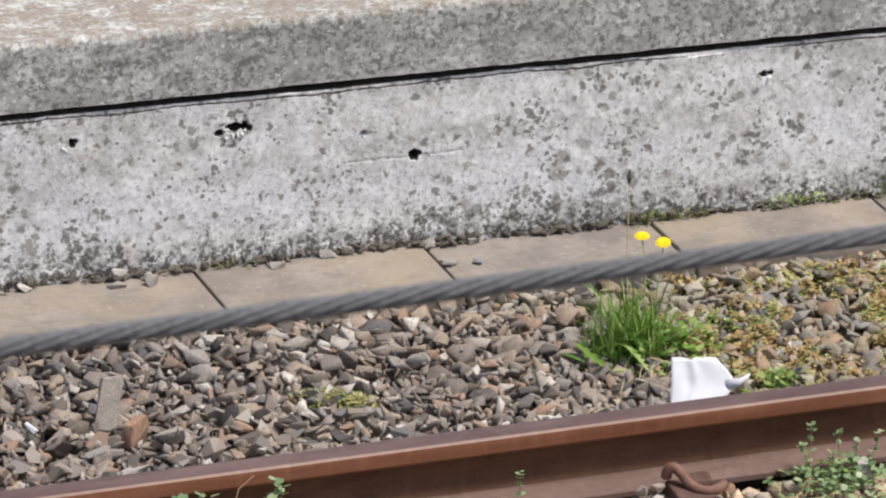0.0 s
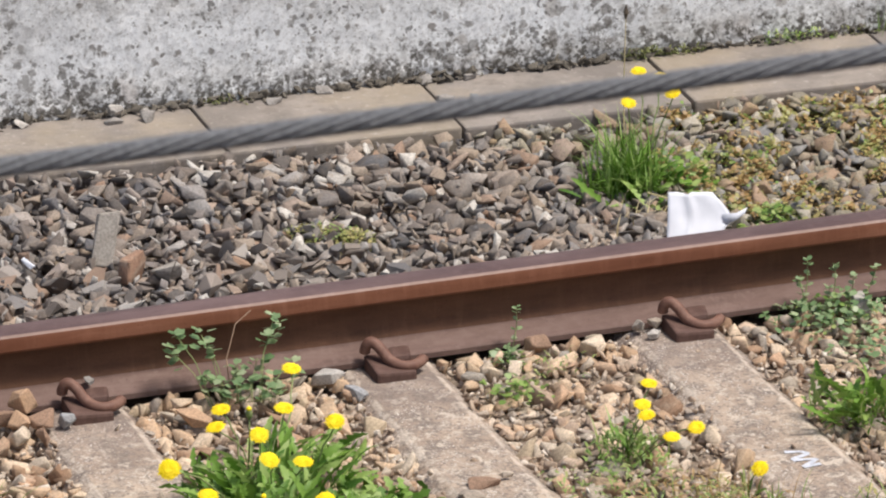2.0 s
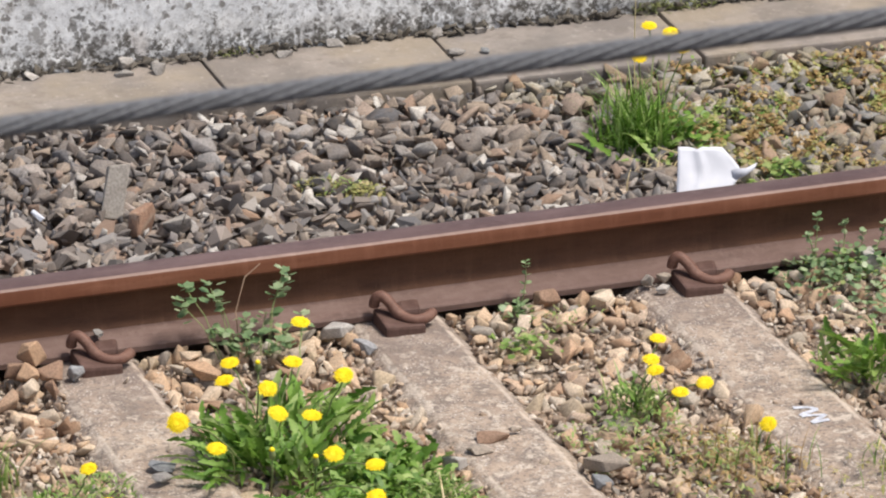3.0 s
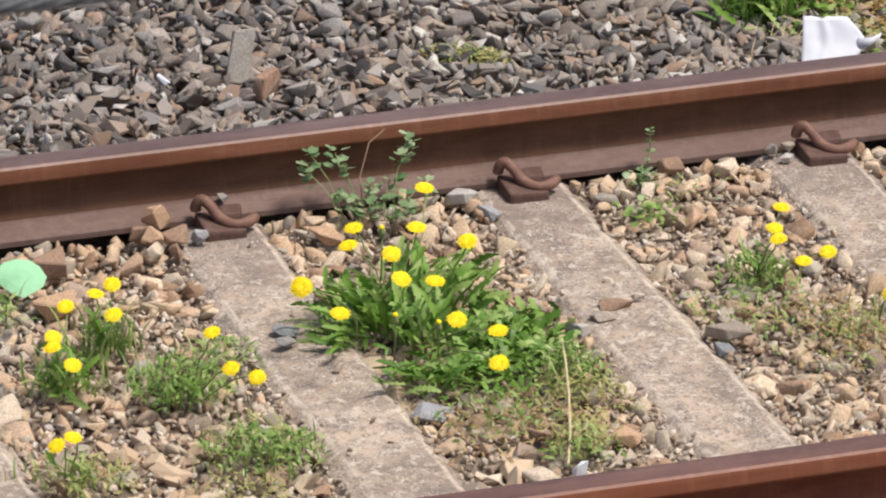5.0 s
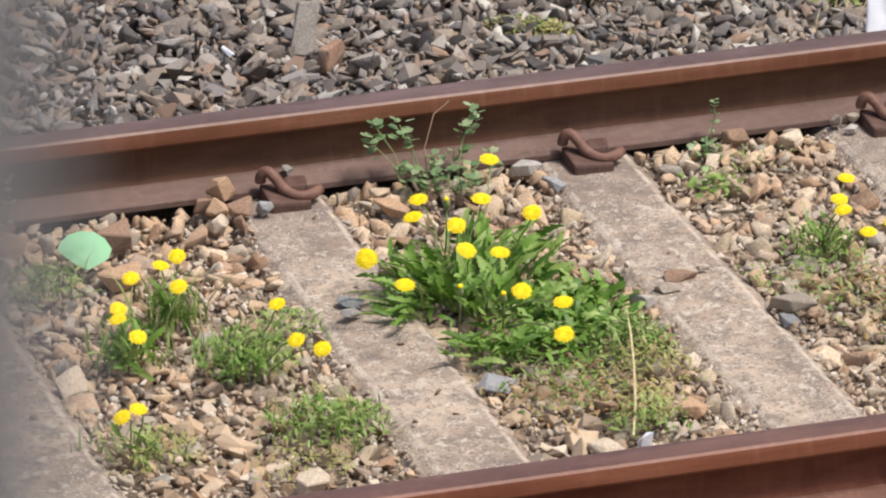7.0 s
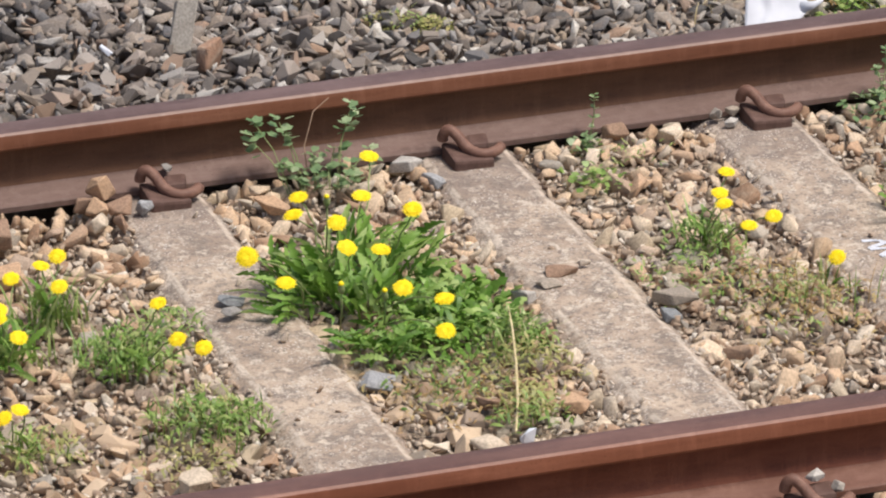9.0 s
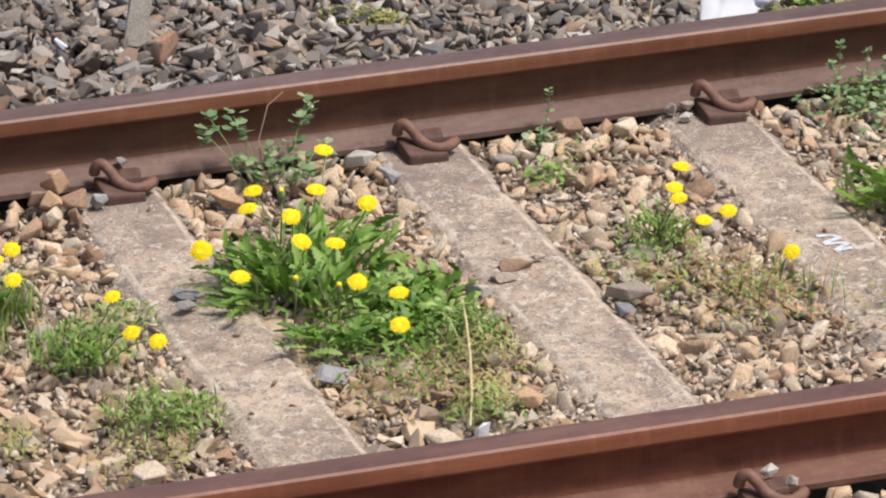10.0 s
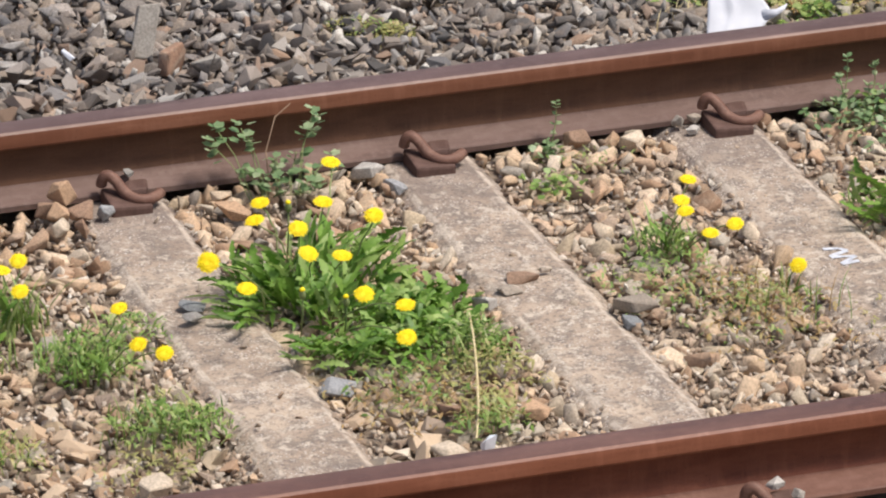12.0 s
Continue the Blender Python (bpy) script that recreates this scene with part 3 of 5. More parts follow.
def sleeper_block():
    y0, y1, ny = -GAUGE - 0.5, 0.5, 220
    ring = [(-0.13, -0.16), (-0.116, -0.036), (-0.106, -0.019), (-0.0845, -0.0052), (-0.0785, -0.0018), (-0.073, 0.0), (-0.033, 0.0), (0.0, 0.0), (0.033, 0.0), (0.073, 0.0), (0.0785, -0.0018), (0.0845, -0.0052), (0.106, -0.019), (0.116, -0.036), (0.13, -0.16)]
    verts, n = [], len(ring)
    for j in range(ny + 1):
        y = y0 + (y1 - y0) * j / ny
        mid = abs(y + GAUGE / 2) / (GAUGE / 2)
        wide = 1.06 - 0.06 * min(1.0, max(0.0, mid))
        for x, z in ring:
            w, dip = sleeper_height(x, y, z)
            verts.append((x * wide + w, y, z + w + dip))
    faces = [(j * n + i, j * n + i + 1, (j + 1) * n + i + 1, (j + 1) * n + i) for j in range(ny) for i in range(n - 1)]
    faces += [tuple(range(n)), tuple(reversed(range(ny * n, ny * n + n)))]
    return mesh_of("block", verts, faces, M_SLEEPER)


def clip_mesh():
    pts = [(-0.030, -0.076, 0.034), (-0.030, -0.078, 0.043), (-0.026, -0.082, 0.053), (-0.019, -0.087, 0.057), (-0.007, -0.098, 0.047), (0.005, -0.116, 0.029),
           (0.022, -0.134, 0.021), (0.044, -0.137, 0.019), (0.062, -0.128, 0.019), (0.076, -0.115, 0.021)]
    fine = []
    for i in range(len(pts) - 1):
        p = [Vector(pts[max(0, min(len(pts) - 1, i + k))]) for k in (-1, 0, 1, 2)]
        for s in range(4):
            t = s / 4
            fine.append(0.5 * (2 * p[1] + (p[2] - p[0]) * t + (2 * p[0] - 5 * p[1] + 4 * p[2] - p[3]) * t * t + (3 * p[1] - p[0] - 3 * p[2] + p[3]) * t ** 3))
    fine.append(Vector(pts[-1]))
    v, f = tube(fine, 0.0108, 12)
    return mesh_of("spring_clip", v, f, M_CLIP, True)


def shoulder_mesh():
    bm = box_bm(-0.032, 0.050, -0.156, -0.070, -0.012, 0.018, 0.006)
    for v in bm.verts:
        if v.co.z > 0.0:
            v.co.z += 0.10 * (v.co.y + 0.156) - 0.004 * (v.co.x > 0.03)
    top = box_bm(0.012, 0.058, -0.116, -0.062, 0.010, 0.034, 0.009)
    for v in top.verts:
        v.co.x += 0.25 * (v.co.y + 0.09)
    tmp = bpy.data.meshes.new("tmp")
    top.to_mesh(tmp)
    bm.from_mesh(tmp)
    bpy.data.meshes.remove(tmp)
    top.free()
    return from_bm("clip_shoulder", bm, M_SHOULDER)


BLOCK, CLIP, SHOULDER = sleeper_block(), clip_mesh(), shoulder_mesh()
rng = random.Random(5)
for k in SLEEPERS:
    s = thing("sleeper", pose(sleeper_x(k), 0, 0, 0, 0, -1.15), "weathered beige concrete sleeper with rusty spring clips", "sleeper", "sleepers of the track")
    part("block", BLOCK, s)
    for y in (0.0, -GAUGE):
        m = pose(k * PITCH - sleeper_x(k, y) + rng.uniform(-0.003, 0.003), y, 0, 0, 0, 1.15 + rng.uniform(-2, 2))
        part("clip_shoulder", SHOULDER, s, m, "rusty cast shoulder")
        part("spring_clip", CLIP, s, m, "rusty bent steel spring clip")
    if k == 1:
        pv, pf = [], []
        pts = [(-0.020, -0.742, 0.0), (0.010, -0.748, 0.0), (0.021, -0.762, 0.0), (-0.013, -0.775, 0.0), (-0.019, -0.782, 0.0), (0.009, -0.786, 0.0), (0.027, -0.790, 0.0), (-0.011, -0.816, 0.0), (0.025, -0.812, 0.0)]
        for i in range(len(pts) - 1):
            a, b = Vector(pts[i]), Vector(pts[i + 1])
            w = (b - a).normalized().cross(Vector((0, 0, 1))) * 0.0052
            q = len(pv)
            pv += [a + w, a - w, b - w, b + w]
            pf.append((q, q + 1, q + 2, q + 3))
        part("paint_mark", mesh_of("paint_mark", [v + Vector((0, 0, sum(sleeper_height(v.x, v.y)) + 0.0018)) for v in pv], pf, M_PAINT), s, None, "white sprayed paint squiggle")


# ---- ballast ----
def far_level(x, y):
    heap = 0.020 * max(0.0, min(1.0, (y - 0.7) / 0.25)) * max(0.75, min(1.0, (0.75 - x) / 0.4))
    return -0.004 + heap + 0.020 * max(0.0, 1 - max(0.0, y - 0.05) / 0.9) + 0.012 * noise.noise((x * 3, y * 3, 0))


def mid_level(x, y):
    rise = 0.012 * max(0.0, 1 - abs(y + 0.13) / 0.12)
    return -0.028 + rise + 0.014 * noise.noise((x * 2.5, y * 2.5, 6))


def edge_level(x, y):
    """Height of the stones: they climb the sleepers' sloping shoulders."""
    deep = min(abs(x - sleeper_x(k, y)) for k in SLEEPERS)
    return max(mid_level(x, y), -0.006 - (deep - 0.08) * 0.55 + 0.006 * noise.noise((x * 14, y * 14, 1))) if deep < 0.13 else mid_level(x, y)


def clear_track(x, y):
    return not near_rail(y, 0.075) and not on_sleeper(x, y, 0.029 + 0.012 * noise.noise((x * 8, y * 8, 4)))


def slab_clear(x, y):
    return y < 1.075 - 0.04 * (x - 0.3) - 0.012 and not near_rail(y, 0.07)


def mossy(x, y):
    return x > 0.86 + 0.25 * noise.noise((x * 2, y * 2, 8)) - (0.25 if y > 0.9 else 0)


def slaty(x, y):
    return x < -0.28 + 0.25 * y + 0.35 * noise.noise((x * 3, y * 3, 17))


rng = random.Random(21)
far_rows = scatter(-2.6, 2.8, 0.04, 1.12, 0.036, (0.034, 0.054), lambda x, y: far_level(x, y) - 0.026, rng, CHIPS, slab_clear, 0.6, 1.12)
far_rows += scatter(-2.6, 2.8, 0.04, 1.12, 0.036, (0.030, 0.060), far_level, rng, CHIPS, lambda x, y: slab_clear(x, y) and rng.random() < 0.74, 0.42, 1.1)
far_rows += scatter(-2.6, 2.8, 0.04, 1.12, 0.024, (0.014, 0.030), lambda x, y: far_level(x, y) + 0.002, rng, CHIPS, lambda x, y: slab_clear(x, y) and rng.random() < 0.6, 0.9, 1.25)
grey = thing("grey_ballast", pose(0, 0, 0), "dark grey crushed stone ballast beside the rail", "ballast", kind="stuff")
near_grey = [i for i, r in enumerate(far_rows) if -0.75 < r[1][0] < 0.6 and 0.12 < r[1][1] < 0.62 and r[2][1] > 0.03 and r[1][2] > far_level(*r[1][:2]) - 0.012][:290]
single_grey = set(near_grey)
part("stones", stone_mesh("stones", [r for i, r in enumerate(far_rows) if not mossy(*r[1][:2]) and not slaty(*r[1][:2]) and i not in single_grey], CHIPS, M_GREY), grey, kind="stuff")
part("dark_stones", stone_mesh("dark_stones", [r for i, r in enumerate(far_rows) if slaty(*r[1][:2]) and i not in single_grey], CHIPS, M_SLATE), grey, None, "dark slate-grey stones", "stuff")
part("mossy_stones", stone_mesh("mossy_stones", [r for i, r in enumerate(far_rows) if mossy(*r[1][:2]) and i not in single_grey], CHIPS, M_MOSSY), grey, None, "brown stones with yellow moss", "stuff")

mid_keep = clear_track
mid_rows = scatter(-2.6, 2.8, -2.9, -0.04, 0.036, (0.026, 0.052), edge_level, rng, ROUNDS, lambda x, y: mid_keep(x, y) and rng.random() < 0.85 - 0.5 * max(0.0, noise.noise((x * 3, y * 3, 12))), 0.6, 1.2)
mid_rows += scatter(-2.6, 2.8, -0.20, -0.06, 0.034, (0.026, 0.048), lambda x, y: mid_level(x, y) + 0.010, rng, ROUNDS, lambda x, y: mid_keep(x, y) and rng.random() < 0.7, 0.7, 1.2)
mid_rows += scatter(-2.6, 2.8, -GAUGE + 0.05, -GAUGE + 0.35, 0.045, (0.028, 0.052), lambda x, y: mid_level(x, y) + 0.006, rng, ROUNDS, lambda x, y: mid_keep(x, y) and rng.random() < 0.6, 0.6, 1.2)
mid_rows += scatter(-2.6, 2.8, -GAUGE - 0.34, -GAUGE - 0.06, 0.04, (0.030, 0.054), lambda x, y: mid_level(x, y) + 0.016, rng, ROUNDS, lambda x, y: mid_keep(x, y) and rng.random() < 0.85, 0.6, 1.2)
tan_bed = thing("tan_ballast", pose(0, 0, 0), "tan and brown ballast stones between the rails", "ballast", kind="stuff")
def fines_keep(x, y):
    deep = min(abs(x - sleeper_x(k, y)) for k in SLEEPERS)
    return not near_rail(y, 0.08) and (deep > 0.094 + 0.012 * noise.noise((x * 9, y * 9, 3)) or rng.random() < 0.014)


fines = scatter(-2.6, 2.8, -2.9, -0.04, 0.0165, (0.009, 0.019), lambda x, y: -0.0065 if on_sleeper(x, y) else edge_level(x, y) + 0.001, rng, ROUNDS, lambda x, y: fines_keep(x, y) and rng.random() < 0.95, 0.8, 1.25)
part("fine_gravel", stone_mesh("fine_gravel", fines, ROUNDS, M_FINES), tan_bed, None, "fine brown gravel", "stuff")
loose = [i for i, r in enumerate(mid_rows) if -1.25 < r[1][0] < 0.55 and -1.55 < r[1][1] < -0.95][:290]
picked = set(loose)
part("stones", stone_mesh("stones", [r for i, r in enumerate(mid_rows) if i not in picked], ROUNDS, M_TAN), tan_bed, kind="stuff")
SINGLE = [mesh_of("stone", v.tolist(), f.tolist(), M_TAN) for v, f in ROUNDS]


def bed_surface():
    """Gritty bed under the stones."""
    nx, ny = 220, 170
    verts, faces = [], []
    for j in range(ny + 1):
        for i in range(nx + 1):
            x, y = -2.8 + 5.8 * i / nx, -3.0 + 4.06 * j / ny
            z = (far_level(x, y) - 0.05 if y > 0.0 else mid_level(x, y) - 0.005)
            if near_rail(y, 0.09) or on_sleeper(x, y, 0.01) and y < 0.1:
                z -= 0.014
            verts.append((x, y, z + 0.006 * noise.noise((x * 30, y * 30, 2))))
    for j in range(ny):
        for i in range(nx):
            a = j * (nx + 1) + i
            faces.append((a, a + 1, a + nx + 2, a + nx + 1))
    return mesh_of("track_bed", verts, faces, M_SOIL, True)


tagged(new("track_bed", bed_surface()), "brown gritty soil bed between ballast stones", "ground", kind="structure")


# ---- single stones that stand out ----
def lone_stone(place, size, turn, material, label, seed):
    v, f = LONE[seed % 20]
    v = v / np.ptp(v, axis=0) * (0.92, 0.92, 0.85)
    me = mesh_of("stone", (v * np.array(size)).tolist(), f.tolist(), material)
    ob = new("stone", me)
    ob.matrix_basis = pose(*place, *turn)
    tagged(ob, label, "stone")


S_GREY, S_DARK = plain_stone("grey_stone", (0.30, 0.28, 0.26), (0.2, 0.18, 0.16)), plain_stone("dark_slate", (0.215, 0.222, 0.228), (0.15, 0.148, 0.143))
S_ORANGE, S_CREAM = plain_stone("orange_stone", (0.46, 0.30, 0.19), (0.36, 0.25, 0.17)), plain_stone("cream_stone", (0.58, 0.48, 0.37), (0.46, 0.36, 0.26))
S_PALE, S_BLUE = plain_stone("pale_stone", (0.46, 0.43, 0.395), (0.34, 0.30, 0.26)), plain_stone("blue_grey_stone", (0.33, 0.33, 0.335), (0.27, 0.26, 0.25))
S_RED = plain_stone("red_brown_stone", (0.33, 0.20, 0.135), (0.47, 0.40, 0.32))
S_SLAB = plain_stone("warm_grey_stone", (0.36, 0.325, 0.285), (0.25, 0.215, 0.18))
S_TAUPE = plain_stone("taupe_stone", (0.34, 0.285, 0.23), (0.25, 0.21, 0.17))
S_BROWN = plain_stone("brown_stone", (0.32, 0.205, 0.14), (0.24, 0.165, 0.12))
for place, size, turn, m, label, seed in [
    ((-0.312, 0.505, 0.036), (0.078, 0.066, 0.080), (0, 12, 100), S_RED, "reddish brown ballast stone", 5),
    ((-0.258, 0.475, 0.038), (0.082, 0.064, 0.060), (-10, 10, 80), S_SLAB, "angular grey ballast stone", 8),
    ((-0.735, -0.108, 0.046), (0.052, 0.048, 0.056), (15, -12, 40), S_ORANGE, "orange stone on a heap by the rail", 11),
    ((-0.775, -0.135, 0.020), (0.060, 0.05, 0.045), (5, 10, 50), S_BROWN, "brown stone heaped against the rail", 25),
    ((-0.715, -0.150, 0.018), (0.055, 0.05, 0.045), (5, 20, 110), S_BROWN, "brown stone heaped against the rail", 26),
    ((-0.765, -0.185, 0.006), (0.055, 0.05, 0.045), (15, 0, 20), S_CREAM, "pale brown stone heaped near the rail", 27),
    ((-0.588, -0.045, 0.042), (0.035, 0.03, 0.018), (5, 0, 20), S_GREY, "small grey stone beside a spring clip", 28),
    ((-0.672, -0.168, 0.014), (0.042, 0.036, 0.04), (5, 0, 20), S_BLUE, "blue-grey stone on the sleeper end", 29),
    ((-0.018, -0.690, 0.001), (0.068, 0.048, 0.017), (0, 0, -18), S_BROWN, "flat reddish brown stone lying on the sleeper", 30),
    ((-0.062, -0.738, 0.001), (0.048, 0.038, 0.014), (0, 0, 10), S_TAUPE, "small brown stone lying on the sleeper", 31),
    ((-0.655, -0.622, 0.003), (0.080, 0.056, 0.018), (0, 4, -35), S_DARK, "dark slate chip lying on the sleeper", 9),
    ((-0.662, -0.690, 0.008), (0.05, 0.03, 0.02), (0, 8, 35), S_GREY, "small grey stone lying on the sleeper", 32),
    ((-0.135, -0.135, 0.018), (0.062, 0.055, 0.045), (10, 0, 25), S_PALE, "pale whitish stone near the rail", 33),
    ((-0.095, -0.200, 0.004), (0.034, 0.05, 0.03), (10, 0, 25), S_BLUE, "bluish grey stone near the sleeper", 34),
    ((-0.43, -0.215, 0.004), (0.05, 0.075, 0.03), (12, 0, 25), S_ORANGE, "large cream stone at the sleeper edge", 35),
    ((-0.515, -1.075, 0.002), (0.075, 0.06, 0.022), (8, 0, -40), S_BLUE, "flat blue-grey stone between sleepers", 12),
    ((-1.234, -0.82, 0.004), (0.068, 0.05, 0.05), (10, 0, 25), S_CREAM, "rounded cream stone beside a sleeper", 36),
    ((-0.21, -1.27, 0.002), (0.07, 0.058, 0.034), (15, 0, 60), S_ORANGE, "large orange-brown stone between sleepers", 37),
    ((-0.42, -1.40, 0.0), (0.065, 0.05, 0.036), (10, 0, 15), S_CREAM, "rounded cream stone by the rail", 38),
    ((-0.96, -1.38, 0.004), (0.070, 0.055, 0.05), (10, 0, 15), S_CREAM, "rounded cream stone by the rail", 39),
    ((-0.35, -1.22, 0.004), (0.05, 0.04, 0.035), (10, 0, 15), S_BROWN, "reddish stone between sleepers", 40),
    ((0.125, -0.90, 0.010), (0.090, 0.07, 0.045), (8, 0, -10), S_TAUPE, "angular grey stone beside a sleeper", 13),
    ((0.10, -0.95, -0.006), (0.042, 0.034, 0.03), (12, 0, -10), S_DARK, "dark grey stone beside a sleeper", 14),
    ((-0.76, -0.16, 0.022), (0.05, 0.045, 0.04), (15, 0, 70), S_ORANGE, "tan stone heaped near the rail", 3),
    ((-0.72, -0.20, 0.004), (0.045, 0.04, 0.035), (15, 30, 20), S_BROWN, "brown stone heaped near the rail", 4),
    ((-0.135, -0.80, 0.008), (0.055, 0.045, 0.035), (0, 0, -10), S_PALE, "pale stone at the sleeper edge", 41),
    ((-0.98, -0.20, 0.012), (0.085, 0.07, 0.065), (12, 0, -10), S_BROWN, "brown stone beside green plastic", 42),
    ((-1.01, -0.37, 0.004), (0.09, 0.07, 0.055), (12, 0, -30), S_ORANGE, "tan stone beside green plastic", 43),
    ((-1.16, -0.17, 0.008), (0.10, 0.07, 0.055), (12, 0, -30), S_BROWN, "brown stone by the rail", 44),
    ((0.975, -0.125, 0.016), (0.075, 0.06, 0.06), (12, 0, -30), S_PALE, "pale grey stone among weeds", 45),
    ((0.42, -0.125, 0.008), (0.058, 0.05, 0.04), (12, 0, -30), S_CREAM, "cream stone by the rail", 46),
    ((0.31, -0.11, 0.018), (0.06, 0.05, 0.045), (12, 0, -30), S_BROWN, "dark brown stone by the rail", 47),
    ((0.545, -0.120, 0.012), (0.034, 0.028, 0.026), (12, 0, -30), S_PALE, "pale stone beside a spring clip", 48),
    ((0.530, -0.085, 0.016), (0.030, 0.026, 0.026), (0, 20, 50), S_SLAB, "grey stone beside a spring clip", 3),
    ((0.565, -0.088, 0.018), (0.026, 0.022, 0.026), (0, -20, 10), S_TAUPE, "small brown stone beside a spring clip", 14),
    ((0.032, -1.802, 0.046), (0.032, 0.026, 0.020), (10, 0, 20), S_PALE, "small pale stone lying on a spring clip", 2),
    ((0.060, -1.835, 0.036), (0.036, 0.030, 0.024), (0, 10, 70), S_SLAB, "small grey stone beside a spring clip", 7),
    ((-0.278, 1.385, 0.04), (0.034, 0.025, 0.02), (0, 0, -20), S_PALE, "white chip lying on the kerb slab", 4),
    ((-0.081, 1.372, 0.046), (0.048, 0.036, 0.034), (0, 0, 5), S_PALE, "pale stone lying on the kerb slab", 49),
    ((-0.088, 1.345, 0.036), (0.045, 0.03, 0.014), (0, 0, 5), S_GREY, "flat grey stone lying on the kerb slab", 6),
    ((-0.014, 1.335, 0.040), (0.036, 0.03, 0.026), (0, 0, 15), S_GREY, "grey stone lying on the kerb slab", 50),
    ((-0.012, 1.365, 0.040), (0.030, 0.025, 0.02), (0, 0, 15), S_GREY, "grey stone lying on the kerb slab", 7),
    ((0.270, 1.345, 0.036), (0.040, 0.026, 0.014), (0, 0, 0), S_GREY, "flat grey stone lying on the kerb slab", 10),
    ((0.390, 1.372, 0.038), (0.044, 0.03, 0.02), (0, 0, -10), S_GREY, "flat grey stone lying on the kerb slab", 11),
    ((0.435, 1.378, 0.038), (0.036, 0.02, 0.018), (0, 0, 10), S_GREY, "flat grey stone lying on the kerb slab", 15),
    ((0.616, 1.357, 0.038), (0.034, 0.025, 0.02), (0, 0, 10), S_GREY, "grey stone lying on the kerb slab", 16),
    ((0.616, 1.235, 0.036), (0.044, 0.03, 0.016), (0, 0, -20), S_GREY, "flat grey stone lying on the kerb slab", 17),
    ((0.677, 1.225, 0.034), (0.026, 0.02, 0.012), (0, 0, -40), S_DARK, "small dark chip lying on the kerb slab", 18),
    ((0.716, 1.350, 0.036), (0.040, 0.02, 0.014), (0, 0, 10), S_GREY, "flat grey stone lying on the kerb slab", 19),
]:
    lone_stone(place, size, turn, m, label, seed)

# long slab of stone set on edge in the ballast
bm = box_bm(-0.022, 0.022, -0.012, 0.012, -0.055, 0.055, 0.0)
for v in bm.verts:
    v.co.x += 0.12 * v.co.z + (0.004 if v.co.z > 0 and v.co.y < 0 else -0.002)
    v.co.z += 0.10 * v.co.x * (1 if v.co.z > 0 else -1)
bmesh.ops.bevel(bm, geom=bm.edges[:], offset=0.004, segments=2, affect="EDGES", profile=0.6)
ob = new("stone", from_bm("stone", bm, S_SLAB))
ob.matrix_basis = pose(-0.330, 0.645, 0.048, -24, 0, -18)
tagged(ob, "long flat grey stone standing in the ballast", "stone")

# loose dirt and chips along the foot of the wall
rng = random.Random(31)
crumbs = scatter(-1.6, 2.3, 1.28, 1.46, 0.012, (0.008, 0.027), lambda x, y: 0.034, rng, CHIPS,
                 lambda x, y: -0.022 - 0.03 * noise.noise((x * 7, 0, 5)) < y - (1.39 - 0.04 * (x - 0.3)) < 0.008 and rng.random() < 0.9, 0.5, 1.6)
tagged(new("wall_foot_debris", stone_mesh("wall_foot_debris", crumbs, CHIPS, plain_stone("foot_debris", (0.13, 0.115, 0.095), (0.06, 0.052, 0.04)))), "dark gritty debris and lichen crumbs along the wall foot", "debris", kind="stuff")


# ---- plants ----
def leaf_blade(length, width, teeth, arch, rng, fold=0.35):
    """A toothed leaf rising from the origin along +x and arching over."""
    n = teeth * 2 + 2
    verts, faces = [], []
    for i in range(n + 1):
        t = i / n
        w = width * (0.16 + 0.84 * math.sin(math.pi * min(1, t ** 1.35 * 0.92 + 0.03)) ** 0.8) * (1.0 if i % 2 else (0.30 + 0.3 * t) * rng.uniform(0.8, 1.2))
        if i == n:
            w = 0.0005
        x = length * t * (1 - 0.18 * arch * t) - (0.10 * length if i % 2 and 0 < i < n else 0) * 0.35
        z = length * arch * (t - 0.75 * t * t)
        y = 0.04 * length * math.sin(t * 4)
        verts += [(x, y - w, z + w * fold), (length * t * (1 - 0.18 * arch * t), y, z), (x, y + w, z + w * fold)]
    for i in range(n):
        a = i * 3
        faces += [(a, a + 3, a + 4, a + 1), (a + 1, a + 4, a + 5, a + 2)]
    return verts, faces


rng = random.Random(41)
LEAVES = [mesh_of("leaf", *leaf_blade(1.0, 0.068 + 0.018 * (k % 3), 5 + k % 3, 0.2 + 0.22 * (k % 4), rng), M_LEAF, True) for k in range(8)]
OVALS = [mesh_of("leaf", *leaf_blade(1.0, 0.19, 2 + k % 2, 0.3 + 0.2 * k, rng, 0.2), M_LEAF, True) for k in range(3)]


